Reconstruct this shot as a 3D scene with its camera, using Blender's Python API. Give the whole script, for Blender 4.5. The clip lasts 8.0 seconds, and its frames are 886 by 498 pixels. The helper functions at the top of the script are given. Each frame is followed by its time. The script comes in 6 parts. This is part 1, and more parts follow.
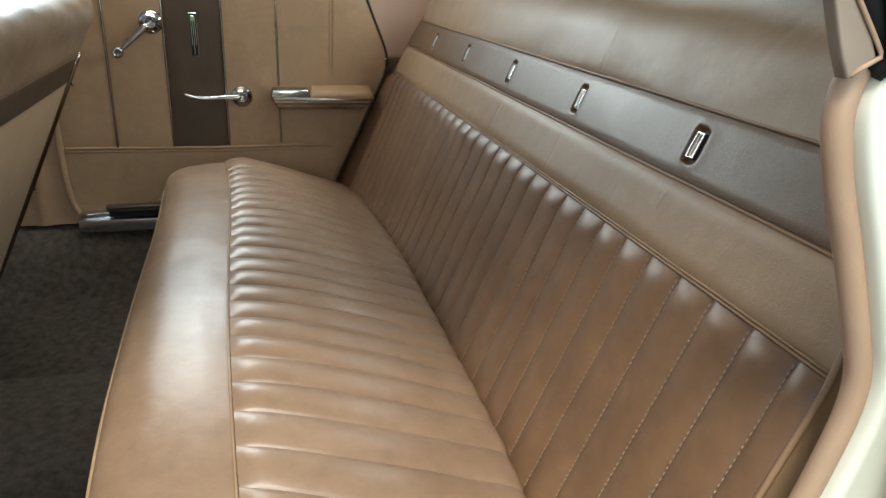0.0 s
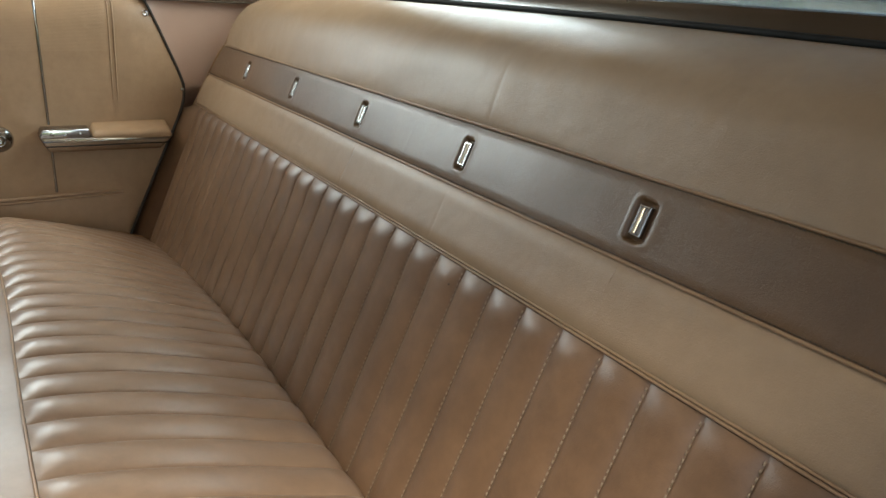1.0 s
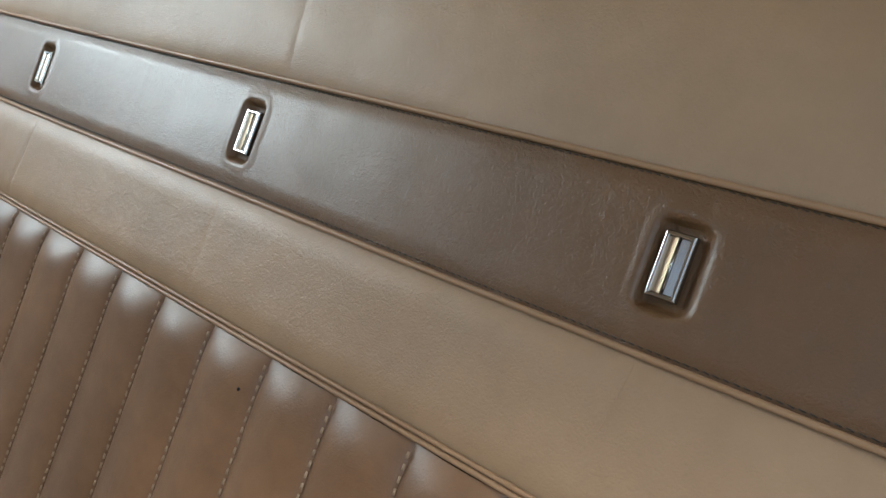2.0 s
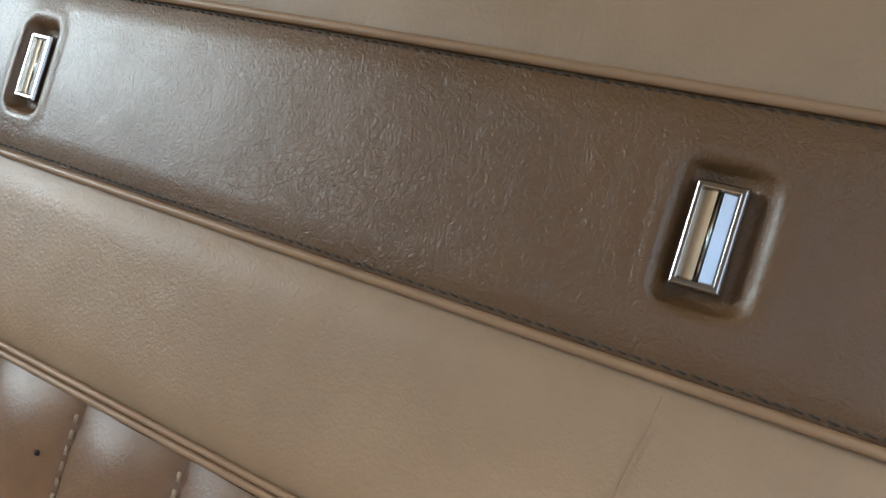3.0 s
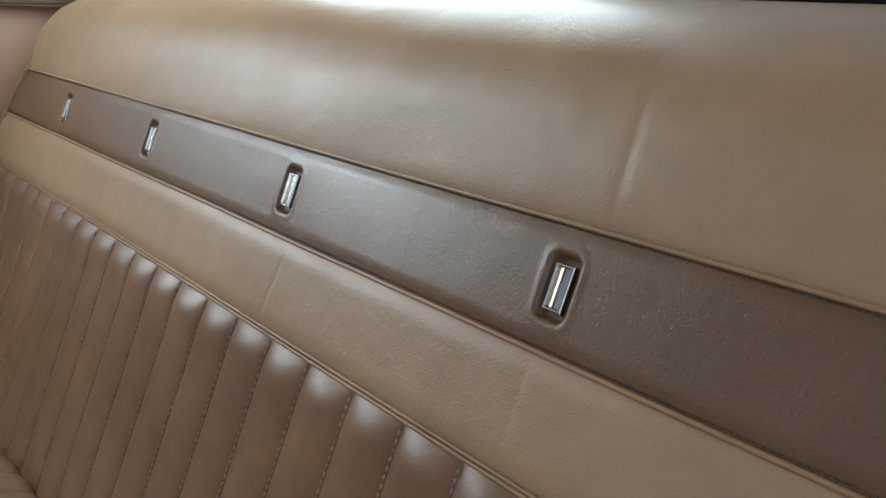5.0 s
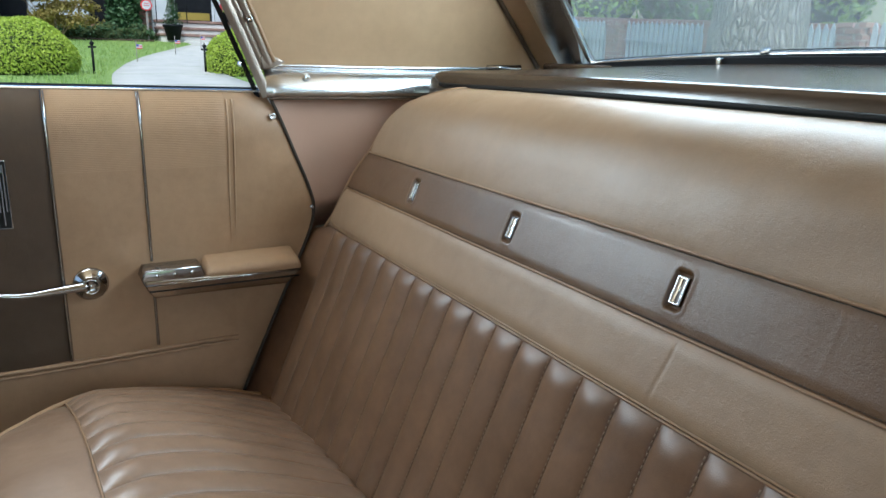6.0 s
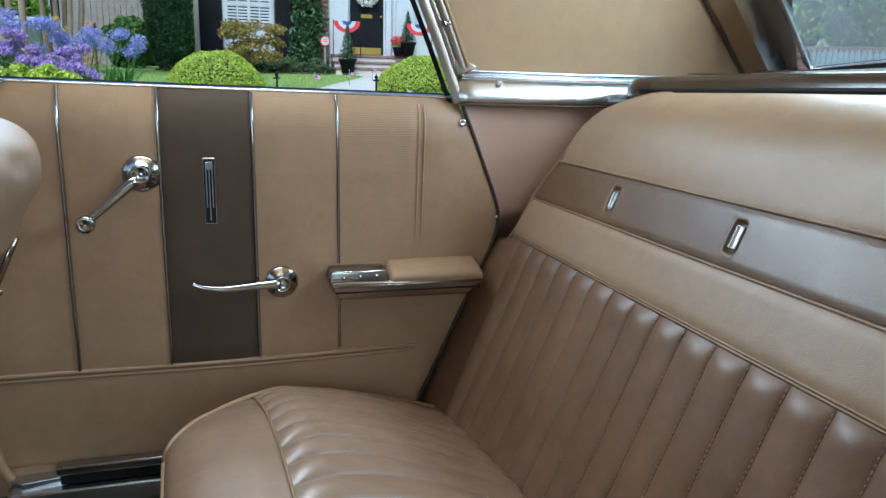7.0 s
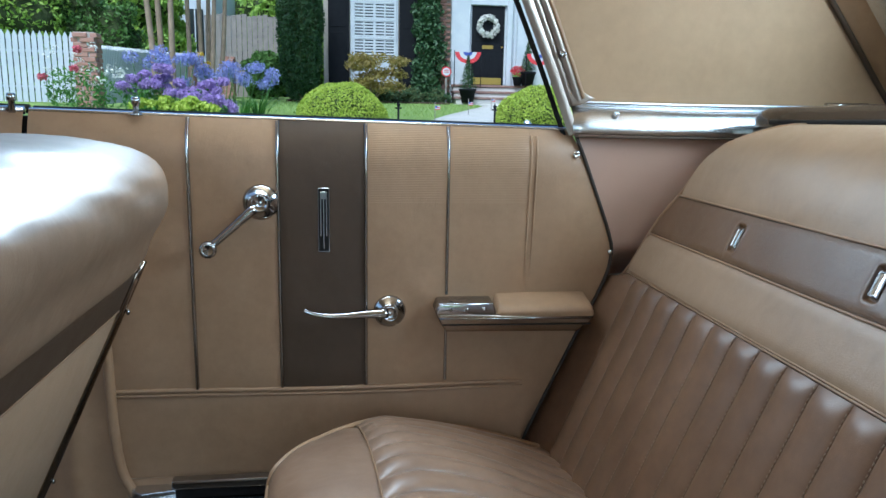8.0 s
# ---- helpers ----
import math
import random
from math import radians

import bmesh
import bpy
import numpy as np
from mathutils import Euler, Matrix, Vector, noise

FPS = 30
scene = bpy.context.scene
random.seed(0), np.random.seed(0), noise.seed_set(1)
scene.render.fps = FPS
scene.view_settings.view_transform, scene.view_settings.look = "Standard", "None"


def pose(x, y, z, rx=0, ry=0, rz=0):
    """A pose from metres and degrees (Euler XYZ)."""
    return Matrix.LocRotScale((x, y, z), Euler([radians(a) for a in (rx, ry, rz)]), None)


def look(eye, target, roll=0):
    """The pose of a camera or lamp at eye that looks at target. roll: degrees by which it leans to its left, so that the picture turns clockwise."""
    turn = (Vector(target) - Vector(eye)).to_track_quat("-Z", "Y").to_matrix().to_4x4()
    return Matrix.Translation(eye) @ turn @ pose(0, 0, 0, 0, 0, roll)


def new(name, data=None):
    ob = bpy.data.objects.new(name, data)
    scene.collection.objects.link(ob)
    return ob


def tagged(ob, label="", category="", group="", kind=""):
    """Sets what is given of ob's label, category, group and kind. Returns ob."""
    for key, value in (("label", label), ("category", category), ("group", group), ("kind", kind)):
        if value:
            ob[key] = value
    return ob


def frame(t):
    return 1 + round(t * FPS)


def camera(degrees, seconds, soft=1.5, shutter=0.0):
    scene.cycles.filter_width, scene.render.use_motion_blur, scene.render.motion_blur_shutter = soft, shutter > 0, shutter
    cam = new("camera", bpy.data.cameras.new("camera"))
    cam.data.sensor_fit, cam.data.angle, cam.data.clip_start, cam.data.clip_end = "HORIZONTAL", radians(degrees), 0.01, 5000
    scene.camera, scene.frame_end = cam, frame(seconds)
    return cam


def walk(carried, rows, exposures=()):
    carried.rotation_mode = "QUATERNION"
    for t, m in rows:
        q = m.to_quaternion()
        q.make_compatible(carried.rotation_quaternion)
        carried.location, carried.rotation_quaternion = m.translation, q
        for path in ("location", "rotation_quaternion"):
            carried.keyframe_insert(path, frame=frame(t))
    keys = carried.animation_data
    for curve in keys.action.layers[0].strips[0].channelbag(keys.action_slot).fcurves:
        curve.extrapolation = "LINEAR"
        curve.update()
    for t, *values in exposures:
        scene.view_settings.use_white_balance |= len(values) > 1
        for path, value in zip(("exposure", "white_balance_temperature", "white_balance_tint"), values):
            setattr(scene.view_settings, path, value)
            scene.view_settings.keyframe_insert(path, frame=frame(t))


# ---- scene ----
cam = camera(62.8, 8.0)
PATH = [
    (0, (-0.095, 0.156, 0.993), (0.389, 1.961, 0.281), 2.1),
    (0.5, (-0.145, 0.232, 1.022), (0.601, 1.964, 0.355), 2.9),
    (1, (-0.13, 0.355, 1.014), (0.886, 1.943, 0.348), 3.4),
    (1.5, (-0.06, 0.505, 0.965), (1.22, 1.896, 0.314), 5.4),
    (2, (0.045, 0.651, 0.94), (1.543, 1.793, 0.267), 6.1),
    (2.2, (0.077, 0.683, 0.927), (1.638, 1.737, 0.253), 6.2),
    (3.3, (0.129, 0.718, 0.903), (1.787, 1.57, 0.178), 6.5),
    (3.5, (0.13, 0.718, 0.905), (1.773, 1.589, 0.169), 6.1),
    (4, (0.126, 0.717, 0.906), (1.733, 1.662, 0.182), 5.4),
    (4.2, (0.118, 0.719, 0.913), (1.707, 1.699, 0.197), 5.3),
    (5.3, (-0.049, 0.803, 1.016), (1.151, 2.286, 0.416), 1.4),
    (5.5, (-0.09, 0.808, 1.027), (1.051, 2.347, 0.453), 1.6),
    (6, (-0.168, 0.832, 1.042), (0.777, 2.517, 0.526), 1.4),
    (6.5, (-0.211, 0.848, 1.025), (0.537, 2.641, 0.55), 1.3),
    (7, (-0.2, 0.896, 0.997), (0.37, 2.762, 0.556), 1.3),
    (7.5, (-0.185, 0.905, 0.982), (0.223, 2.821, 0.581), 1.2),
    (8, (-0.187, 0.912, 1.001), (0.077, 2.859, 0.629), 1.1),
]
walk(cam, [(t, look(eye, target, roll)) for t, eye, target, roll in PATH], [(0, 1.3, 6300, 0), (1, 1.4, 6400, 0), (1.5, 1.68, 6200, 0), (2, 1.86, 5950, 0), (3.5, 2.02, 5900, 0), (4.2, 2.0, 5900, 0), (5.5, 1.45, 5750, 0), (8, 1.45, 5200, 0)])

# ---------------------------------------------------------------- light
world = bpy.data.worlds.new("sky")
scene.world = world
world.use_nodes = True
wn = world.node_tree.nodes
sky = wn.new("ShaderNodeTexSky")
sky.sky_type = "NISHITA"
sky.sun_disc = False
sky.sun_elevation, sky.sun_rotation = radians(58), radians(206)
sky.air_density, sky.dust_density, sky.ozone_density = 1.0, 2.5, 1.0
wn["Background"].inputs[1].default_value = 0.085
world.node_tree.links.new(sky.outputs[0], wn["Background"].inputs[0])

sun = new("sun", bpy.data.lights.new("sun", "SUN"))
sun.data.energy, sun.data.angle, sun.data.color = 1.5, radians(18), (1.0, 0.95, 0.88)
sun.matrix_world = look((-2.5, -3.0, 9.0), (0.0, 2.0, 0.0))


def area(name, eye, target, sx, sy, power, colour):
    lamp = new(name, bpy.data.lights.new(name, "AREA"))
    lamp.data.shape, lamp.data.size, lamp.data.size_y = "RECTANGLE", sx, sy
    lamp.data.energy, lamp.data.color = power, colour
    lamp.matrix_world = look(eye, target)
    return lamp


area("door_opening_daylight", (0.08, -0.30, 1.10), (-0.75, 1.30, 0.72), 0.5, 0.6, 2.1, (0.90, 0.96, 1.0))
area("windscreen_daylight", (-1.75, 1.25, 1.32), (0.2, 1.25, 0.75), 1.3, 0.5, 0.08, (0.90, 0.96, 1.0))
area("side_window_daylight", (-0.25, 2.0, 1.265), (-0.20, 0.6, 1.02), 0.5, 0.22, 3.7, (0.92, 0.97, 1.0))
area("rear_window_daylight", (0.60, 1.52, 1.23), (-1.0, 1.60, 1.10), 0.6, 0.2, 1.9, (0.88, 0.95, 1.0))


# ---------------------------------------------------------------- materials
class Nodes:
    """A short way to write node materials."""

    def __init__(self, name):
        self.mat = bpy.data.materials.new(name)
        self.mat.use_nodes = True
        self.tree = self.mat.node_tree
        self.shader = self.tree.nodes["Principled BSDF"]

    def node(self, kind, **inputs):
        n = self.tree.nodes.new(kind)
        for key, value in inputs.items():
            n.inputs[key.replace("_", " ")].default_value = value
        return n

    def link(self, a, b):
        self.tree.links.new(a, b)

    def set(self, **inputs):
        for key, value in inputs.items():
            self.shader.inputs[key.replace("_", " ")].default_value = value

    def place(self, scale=(1, 1, 1)):
        g = self.node("ShaderNodeNewGeometry")
        m = self.node("ShaderNodeMapping")
        m.inputs["Scale"].default_value = scale
        self.link(g.outputs["Position"], m.inputs["Vector"])
        return m.outputs[0]

    def noise(self, at, scale, detail=4.0, rough=0.55):
        n = self.node("ShaderNodeTexNoise", Scale=scale, Detail=detail, Roughness=rough)
        self.link(at, n.inputs["Vector"])
        return n.outputs["Fac"]

    def ramp(self, fac, stops):
        r = self.node("ShaderNodeValToRGB")
        e = r.color_ramp.elements
        while len(e) < len(stops):
            e.new(0.5)
        for el, (p, c) in zip(e, stops):
            el.position, el.color = p, (*c, 1)
        self.link(fac, r.inputs[0])
        return r.outputs[0]

    def mix(self, fac, a, b, how="MIX"):
        m = self.node("ShaderNodeMix")
        m.data_type, m.blend_type = "RGBA", how
        for sock, v in ((m.inputs[0], fac), (m.inputs[6], a), (m.inputs[7], b)):
            if isinstance(v, (int, float)):
                sock.default_value = v
            elif isinstance(v, tuple):
                sock.default_value = (*v, 1)
            else:
                self.link(v, sock)
        return m.outputs[2]

    def bump(self, heights):
        """heights: pairs of a height socket and its depth in metres."""
        last = None
        for h, depth in heights:
            b = self.node("ShaderNodeBump", Strength=1.0, Distance=depth)
            self.link(h, b.inputs["Height"])
            if last:
                self.link(last, b.inputs["Normal"])
            last = b.outputs[0]
        self.link(last, self.shader.inputs["Normal"])

    def rough(self, fac, lo, hi):
        m = self.node("ShaderNodeMapRange")
        self.link(fac, m.inputs[0])
        m.inputs["To Min"].default_value, m.inputs["To Max"].default_value = lo, hi
        self.link(m.outputs[0], self.shader.inputs["Roughness"])


def vinyl(name, base, dark, rough=(0.34, 0.5), grain=0.00022, ribs=False, coat=0.0, scuff=0.0, mottle=0.05, crease=0.0, coat_rough=0.33):
    n = Nodes(name)
    at = n.place()
    blot = n.noise(at, 9.0, 5.0, 0.6)
    col = n.mix(n.ramp(blot, [(0.3, (0, 0, 0)), (0.72, (1, 1, 1))]), dark, base)
    mid = n.ramp(n.noise(at, 48.0, 5.0, 0.65), [(0.3, (1 - mottle, 1 - mottle * 1.05, 1 - mottle * 1.1)), (0.7, (1 + mottle * 0.6,) * 3)])
    col = n.mix(1.0, col, mid, "MULTIPLY")
    if scuff:
        worn = n.ramp(n.noise(at, 4.5, 3.0), [(0.55, (0, 0, 0)), (0.72, (1, 1, 1))])
        marks = n.ramp(n.noise(n.place((1.0, 2.4, 0.5)), 210.0, 3.0), [(0.60, (0, 0, 0)), (0.70, (1, 1, 1))])
        both = n.mix(1.0, worn, marks, "MULTIPLY")
        col = n.mix(n.mix(1.0, both, (scuff, scuff, scuff), "MULTIPLY"), col, (0.30, 0.25, 0.20))
    n.link(col, n.shader.inputs["Base Color"])
    n.rough(n.noise(at, 26.0, 5.0, 0.65), *rough)
    v = n.node("ShaderNodeTexVoronoi", Scale=520.0)
    v.feature = "DISTANCE_TO_EDGE"
    warp = n.node("ShaderNodeVectorMath")
    warp.operation = "MULTIPLY_ADD"
    nz = n.node("ShaderNodeTexNoise", Scale=90.0, Detail=3.0)
    n.link(at, nz.inputs["Vector"])
    n.link(nz.outputs["Color"], warp.inputs[0])
    warp.inputs[1].default_value = (0.006, 0.006, 0.006)
    n.link(at, warp.inputs[2])
    n.link(warp.outputs[0], v.inputs["Vector"])
    wr = n.node("ShaderNodeTexNoise", Scale=250.0, Detail=6.0, Roughness=0.62, Distortion=1.2)
    n.link(n.place((1.0, 1.0, 0.55)), wr.inputs["Vector"])
    soft = n.noise(at, 22.0, 2.0)
    heights = [(soft, 0.0014), (wr.outputs["Fac"], grain * 1.5), (v.outputs["Distance"], grain)]
    if ribs:
        w = n.node("ShaderNodeTexWave", Scale=120.0)
        w.bands_direction = "Z"
        n.link(at, w.inputs["Vector"])
        heights.append((w.outputs["Fac"], 0.00016))
    if crease:
        # thin branching creases, thick in some places and absent in others
        where = n.ramp(n.noise(at, 14.0, 3.0), [(0.38, (0.25, 0.25, 0.25)), (0.62, (1, 1, 1))])
        for scale, squash in ((120.0, (1.0, 1.0, 0.6)), (220.0, (1.0, 0.7, 1.0))):
            cr = n.node("ShaderNodeTexNoise", Scale=scale, Detail=3.0, Roughness=0.6, Distortion=1.6)
            n.link(n.place(squash), cr.inputs["Vector"])
            line = n.ramp(cr.outputs["Fac"], [(0.455, (1, 1, 1)), (0.495, (0, 0, 0)), (0.505, (0, 0, 0)), (0.545, (1, 1, 1))])
            heights.append((n.mix(where, (1, 1, 1), line), crease))
    n.bump(heights)
    n.set(IOR=1.46, Coat_Weight=coat, Coat_Roughness=coat_rough)
    return n.mat


def metal(name, base, rough, scratch=0.0):
    n = Nodes(name)
    at = n.place()
    n.set(Metallic=1.0)
    n.link(n.mix(n.noise(at, 60.0, 4.0), base, tuple(c * 0.82 for c in base)), n.shader.inputs["Base Color"])
    n.rough(n.noise(at, 120.0, 5.0, 0.7), rough, rough + 0.12)
    n.bump([(n.noise(at, 35.0, 2.0), 0.00025 + scratch)])
    return n.mat


def plain(name, a, b, rough=0.6, scale=12.0, bump=0.001, metallic=0.0, bscale=None, island=False):
    n = Nodes(name)
    at = n.place()
    col = n.mix(n.ramp(n.noise(at, scale, 5.0, 0.6), [(0.32, (0, 0, 0)), (0.7, (1, 1, 1))]), a, b)
    if island:
        g = n.node("ShaderNodeNewGeometry")
        col = n.mix(0.55, col, n.mix(g.outputs["Random Per Island"], a, b))
    n.link(col, n.shader.inputs["Base Color"])
    n.set(Roughness=rough, Metallic=metallic)
    n.bump([(n.noise(at, bscale or scale * 6, 4.0), bump)])
    return n.mat


def leaf(name, a, b, rough=0.55):
    n = Nodes(name)
    g = n.node("ShaderNodeNewGeometry")
    col = n.mix(g.outputs["Random Per Island"], a, b)
    n.link(col, n.shader.inputs["Base Color"])
    n.set(Roughness=rough)
    n.shader.inputs["Subsurface Weight"].default_value = 0.0
    tr = n.node("ShaderNodeBsdfTranslucent")
    n.link(col, tr.inputs["Color"])
    ms = n.node("ShaderNodeMixShader")
    ms.inputs[0].default_value = 0.3
    out = n.tree.nodes["Material Output"]
    n.link(n.shader.outputs[0], ms.inputs[1])
    n.link(tr.outputs[0], ms.inputs[2])
    n.link(ms.outputs[0], out.inputs[0])
    return n.mat


def bark(name, a, b):
    n = Nodes(name)
    at = n.place((1.0, 1.0, 0.2))
    v = n.node("ShaderNodeTexVoronoi", Scale=17.0)
    v.feature = "DISTANCE_TO_EDGE"
    nz = n.node("ShaderNodeTexNoise", Scale=6.0, Detail=4.0)
    n.link(at, nz.inputs["Vector"])
    warp = n.node("ShaderNodeVectorMath")
    warp.operation = "MULTIPLY_ADD"
    n.link(nz.outputs["Color"], warp.inputs[0])
    warp.inputs[1].default_value = (0.12, 0.12, 0.12)
    n.link(at, warp.inputs[2])
    n.link(warp.outputs[0], v.inputs["Vector"])
    plate = n.ramp(v.outputs["Distance"], [(0.0, (0, 0, 0)), (0.30, (1, 1, 1))])
    n.link(n.mix(plate, a, n.mix(n.noise(at, 22.0, 4.0), b, tuple(c * 0.6 for c in b))), n.shader.inputs["Base Color"])
    n.set(Roughness=0.9)
    n.bump([(plate, 0.03), (n.noise(at, 60.0, 4.0), 0.01)])
    return n.mat


def brickwork(name):
    n = Nodes(name)
    g = n.node("ShaderNodeObjectInfo")
    at = n.place()
    col = n.mix(g.outputs["Random"], (0.27, 0.11, 0.08), (0.40, 0.22, 0.17))
    col = n.mix(n.noise(at, 30.0, 4.0), col, (0.36, 0.22, 0.18))
    n.link(col, n.shader.inputs["Base Color"])
    n.set(Roughness=0.85)
    n.bump([(n.noise(at, 90.0, 4.0), 0.003)])
    return n.mat


TAN = vinyl("tan_vinyl", (0.365, 0.232, 0.132), (0.315, 0.196, 0.108), (0.36, 0.5), 0.00018, False, 0.0, 0.0, 0.08)
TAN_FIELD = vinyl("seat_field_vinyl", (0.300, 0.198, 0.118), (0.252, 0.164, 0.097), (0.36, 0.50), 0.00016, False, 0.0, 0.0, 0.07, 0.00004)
# seat back copy of the vinyl, darkened for the shade low on it
TAN_SEAT_SHADED = vinyl("shaded_seat_vinyl", (0.178, 0.096, 0.049), (0.124, 0.065, 0.032), (0.40, 0.52), 0.00012, False, 0.10, 0.0, 0.16, 0.0, 0.36)
TAN_RIB = vinyl("ribbed_vinyl", (0.365, 0.232, 0.132), (0.335, 0.211, 0.118), (0.36, 0.48), 0.0001, True)
# same vinyl again, lightened for the light falling on the upward-facing cushion
TAN_CUSHION_LIT = vinyl("lit_cushion_vinyl", (0.255, 0.163, 0.104), (0.200, 0.122, 0.074), (0.30, 0.42), 0.00012, False, 0.22, 0.0, 0.13, 0.0, 0.42)
BROWN = vinyl("brown_vinyl", (0.125, 0.064, 0.026), (0.095, 0.047, 0.018), (0.34, 0.46), 0.00022, False, 0.3, 0.6, 0.05, 0.00010)
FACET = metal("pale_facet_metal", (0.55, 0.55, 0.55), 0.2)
# amber tint painted in for a warm reflection on one facet
FACET_WARM_REFLECTION = metal("facet_warm_reflection", (0.64, 0.50, 0.34), 0.3)
BROWN_DOOR = vinyl("brown_door_vinyl", (0.074, 0.045, 0.024), (0.058, 0.035, 0.018), (0.5, 0.62), 0.0002)
# front seat's tan lightened, bounce light on the back panel put into the colour
LIT_PANEL_VINYL = vinyl("lit_panel_vinyl", (0.46, 0.325, 0.205), (0.41, 0.285, 0.175), (0.38, 0.5), 0.00018, False, 0.0, 0.0, 0.06)
WINDLACE = vinyl("windlace_vinyl", (0.36, 0.235, 0.155), (0.33, 0.21, 0.135), (0.45, 0.55), 0.00012)
# front seat's tan darkened to offset strong light on the top roll
DIMMED_ROLL_VINYL = vinyl("dimmed_roll_vinyl", (0.215, 0.145, 0.092), (0.185, 0.122, 0.076), (0.32, 0.44), 0.00018, False, 0.9, 0.0, 0.08, 0.0, 0.25)
PIPING = vinyl("piping_vinyl", (0.30, 0.185, 0.105), (0.22, 0.13, 0.07), (0.36, 0.5), 0.0001)
PINK = plain("tan_painted_steel", (0.41, 0.26, 0.19), (0.385, 0.245, 0.178), 0.28, 6.0, 0.0002, 0.0, 80)
TAUPE = plain("taupe_paint", (0.22, 0.17, 0.13), (0.26, 0.20, 0.155), 0.42, 20.0, 0.0002, 0.0, 90.0)
SAIL = vinyl("headliner_vinyl", (0.44, 0.296, 0.170), (0.41, 0.274, 0.156), (0.6, 0.7), 0.0001)
SHELF = plain("brown_shelf_board", (0.040, 0.026, 0.017), (0.052, 0.035, 0.024), 0.19, 8.0, 0.0002, 0.0, 120)
CHROME = metal("chrome", (0.45, 0.45, 0.45), 0.06)
SOFT_CHROME = metal("soft_chrome", (0.38, 0.36, 0.34), 0.16)
# dull chrome; its brown tint paints in the reflections on the armrest base
BROWN_TINT_CHROME = metal("brown_tint_chrome", (0.36, 0.30, 0.24), 0.12)
SATIN = metal("satin_metal", (0.72, 0.73, 0.74), 0.18, 0.0001)
BRONZE = metal("bronze_anodised_trim", (0.34, 0.285, 0.24), 0.26)
BLACK = plain("black_rubber", (0.012, 0.012, 0.012), (0.02, 0.02, 0.02), 0.55, 30.0, 0.0004)
CARPET = plain("brown_carpet", (0.050, 0.038, 0.027), (0.115, 0.09, 0.066), 0.95, 60.0, 0.004, 0.0, 420.0)
WHITE_BODY = plain("cream_body_paint", (0.62, 0.60, 0.50), (0.66, 0.64, 0.55), 0.22, 4.0, 0.0001)
BLACK.node_tree.nodes["Principled BSDF"].inputs["IOR"].default_value = 1.2
SEAM_DARK = plain("dark_seam", (0.022, 0.015, 0.009), (0.03, 0.02, 0.012), 0.6, 40.0, 0.0003)
THREAD = plain("stitch_thread", (0.22, 0.15, 0.092), (0.27, 0.185, 0.115), 0.7, 60.0, 0.0001)
LAWN = plain("lawn_soil", (0.15, 0.24, 0.055), (0.21, 0.30, 0.08), 0.9, 2.2, 0.02, 0.0, 60.0)
GRASS = leaf("grass_blades", (0.19, 0.30, 0.065), (0.32, 0.42, 0.12))
PATHMAT = plain("path_concrete", (0.36, 0.36, 0.34), (0.44, 0.43, 0.41), 0.85, 3.0, 0.002, 0.0, 90.0)
ASPHALT = plain("asphalt", (0.045, 0.045, 0.047), (0.065, 0.064, 0.062), 0.9, 4.0, 0.004, 0.0, 200.0)
HEDGE = leaf("box_leaves", (0.29, 0.40, 0.04), (0.47, 0.56, 0.08))
# near-black colour for solid cores, painted in as shade between the leaves
HEDGE_SHADE = plain("box_inner_shade", (0.02, 0.035, 0.008), (0.05, 0.07, 0.015), 0.9, 14.0, 0.02)
CYPRESS = leaf("cypress_leaves", (0.018, 0.055, 0.018), (0.05, 0.11, 0.032))
IVY = leaf("ivy_leaves", (0.03, 0.08, 0.03), (0.085, 0.16, 0.065))
MAPLE = leaf("yellow_shrub_leaves", (0.20, 0.17, 0.035), (0.34, 0.26, 0.08))
GREEN = leaf("shrub_leaves", (0.15, 0.29, 0.03), (0.36, 0.50, 0.09))
DARKGREEN = leaf("tree_leaves", (0.05, 0.12, 0.02), (0.12, 0.23, 0.045))
STRAP = leaf("strap_leaves", (0.05, 0.15, 0.02), (0.12, 0.26, 0.05), 0.4)
BLUE = leaf("blue_petals", (0.22, 0.24, 0.55), (0.36, 0.38, 0.72))
PURPLE = leaf("purple_petals", (0.30, 0.20, 0.48), (0.46, 0.34, 0.66))
RED = leaf("red_petals", (0.5, 0.03, 0.05), (0.6, 0.1, 0.12))
WHITE_PETAL = leaf("white_petals", (0.7, 0.7, 0.66), (0.8, 0.8, 0.78))
YELLOW = leaf("yellow_petals", (0.6, 0.42, 0.03), (0.7, 0.5, 0.08))
BRICK = brickwork("red_brick")
WORN_BRICK = plain("worn_brick", (0.17, 0.10, 0.085), (0.27, 0.18, 0.15), 0.85, 9.0, 0.003, 0.0, 60.0)
MORTAR = plain("mortar", (0.34, 0.30, 0.27), (0.42, 0.38, 0.34), 0.9, 20.0, 0.002)
WHITE = plain("white_paint", (0.44, 0.475, 0.53), (0.52, 0.55, 0.59), 0.5, 3.0, 0.0008, 0.0, 40.0)
SHUTTER = plain("black_paint", (0.008, 0.009, 0.012), (0.012, 0.013, 0.016), 0.7, 6.0, 0.0006)
SHUTTER.node_tree.nodes["Principled BSDF"].inputs["IOR"].default_value = 1.2
BRASS = metal("brass", (0.62, 0.42, 0.12), 0.25)
BARK = plain("smooth_bark", (0.20, 0.145, 0.10), (0.30, 0.225, 0.165), 0.8, 5.0, 0.01, 0.0, 30.0)
GREYBARK = bark("grey_plated_bark", (0.15, 0.135, 0.12), (0.40, 0.37, 0.34))
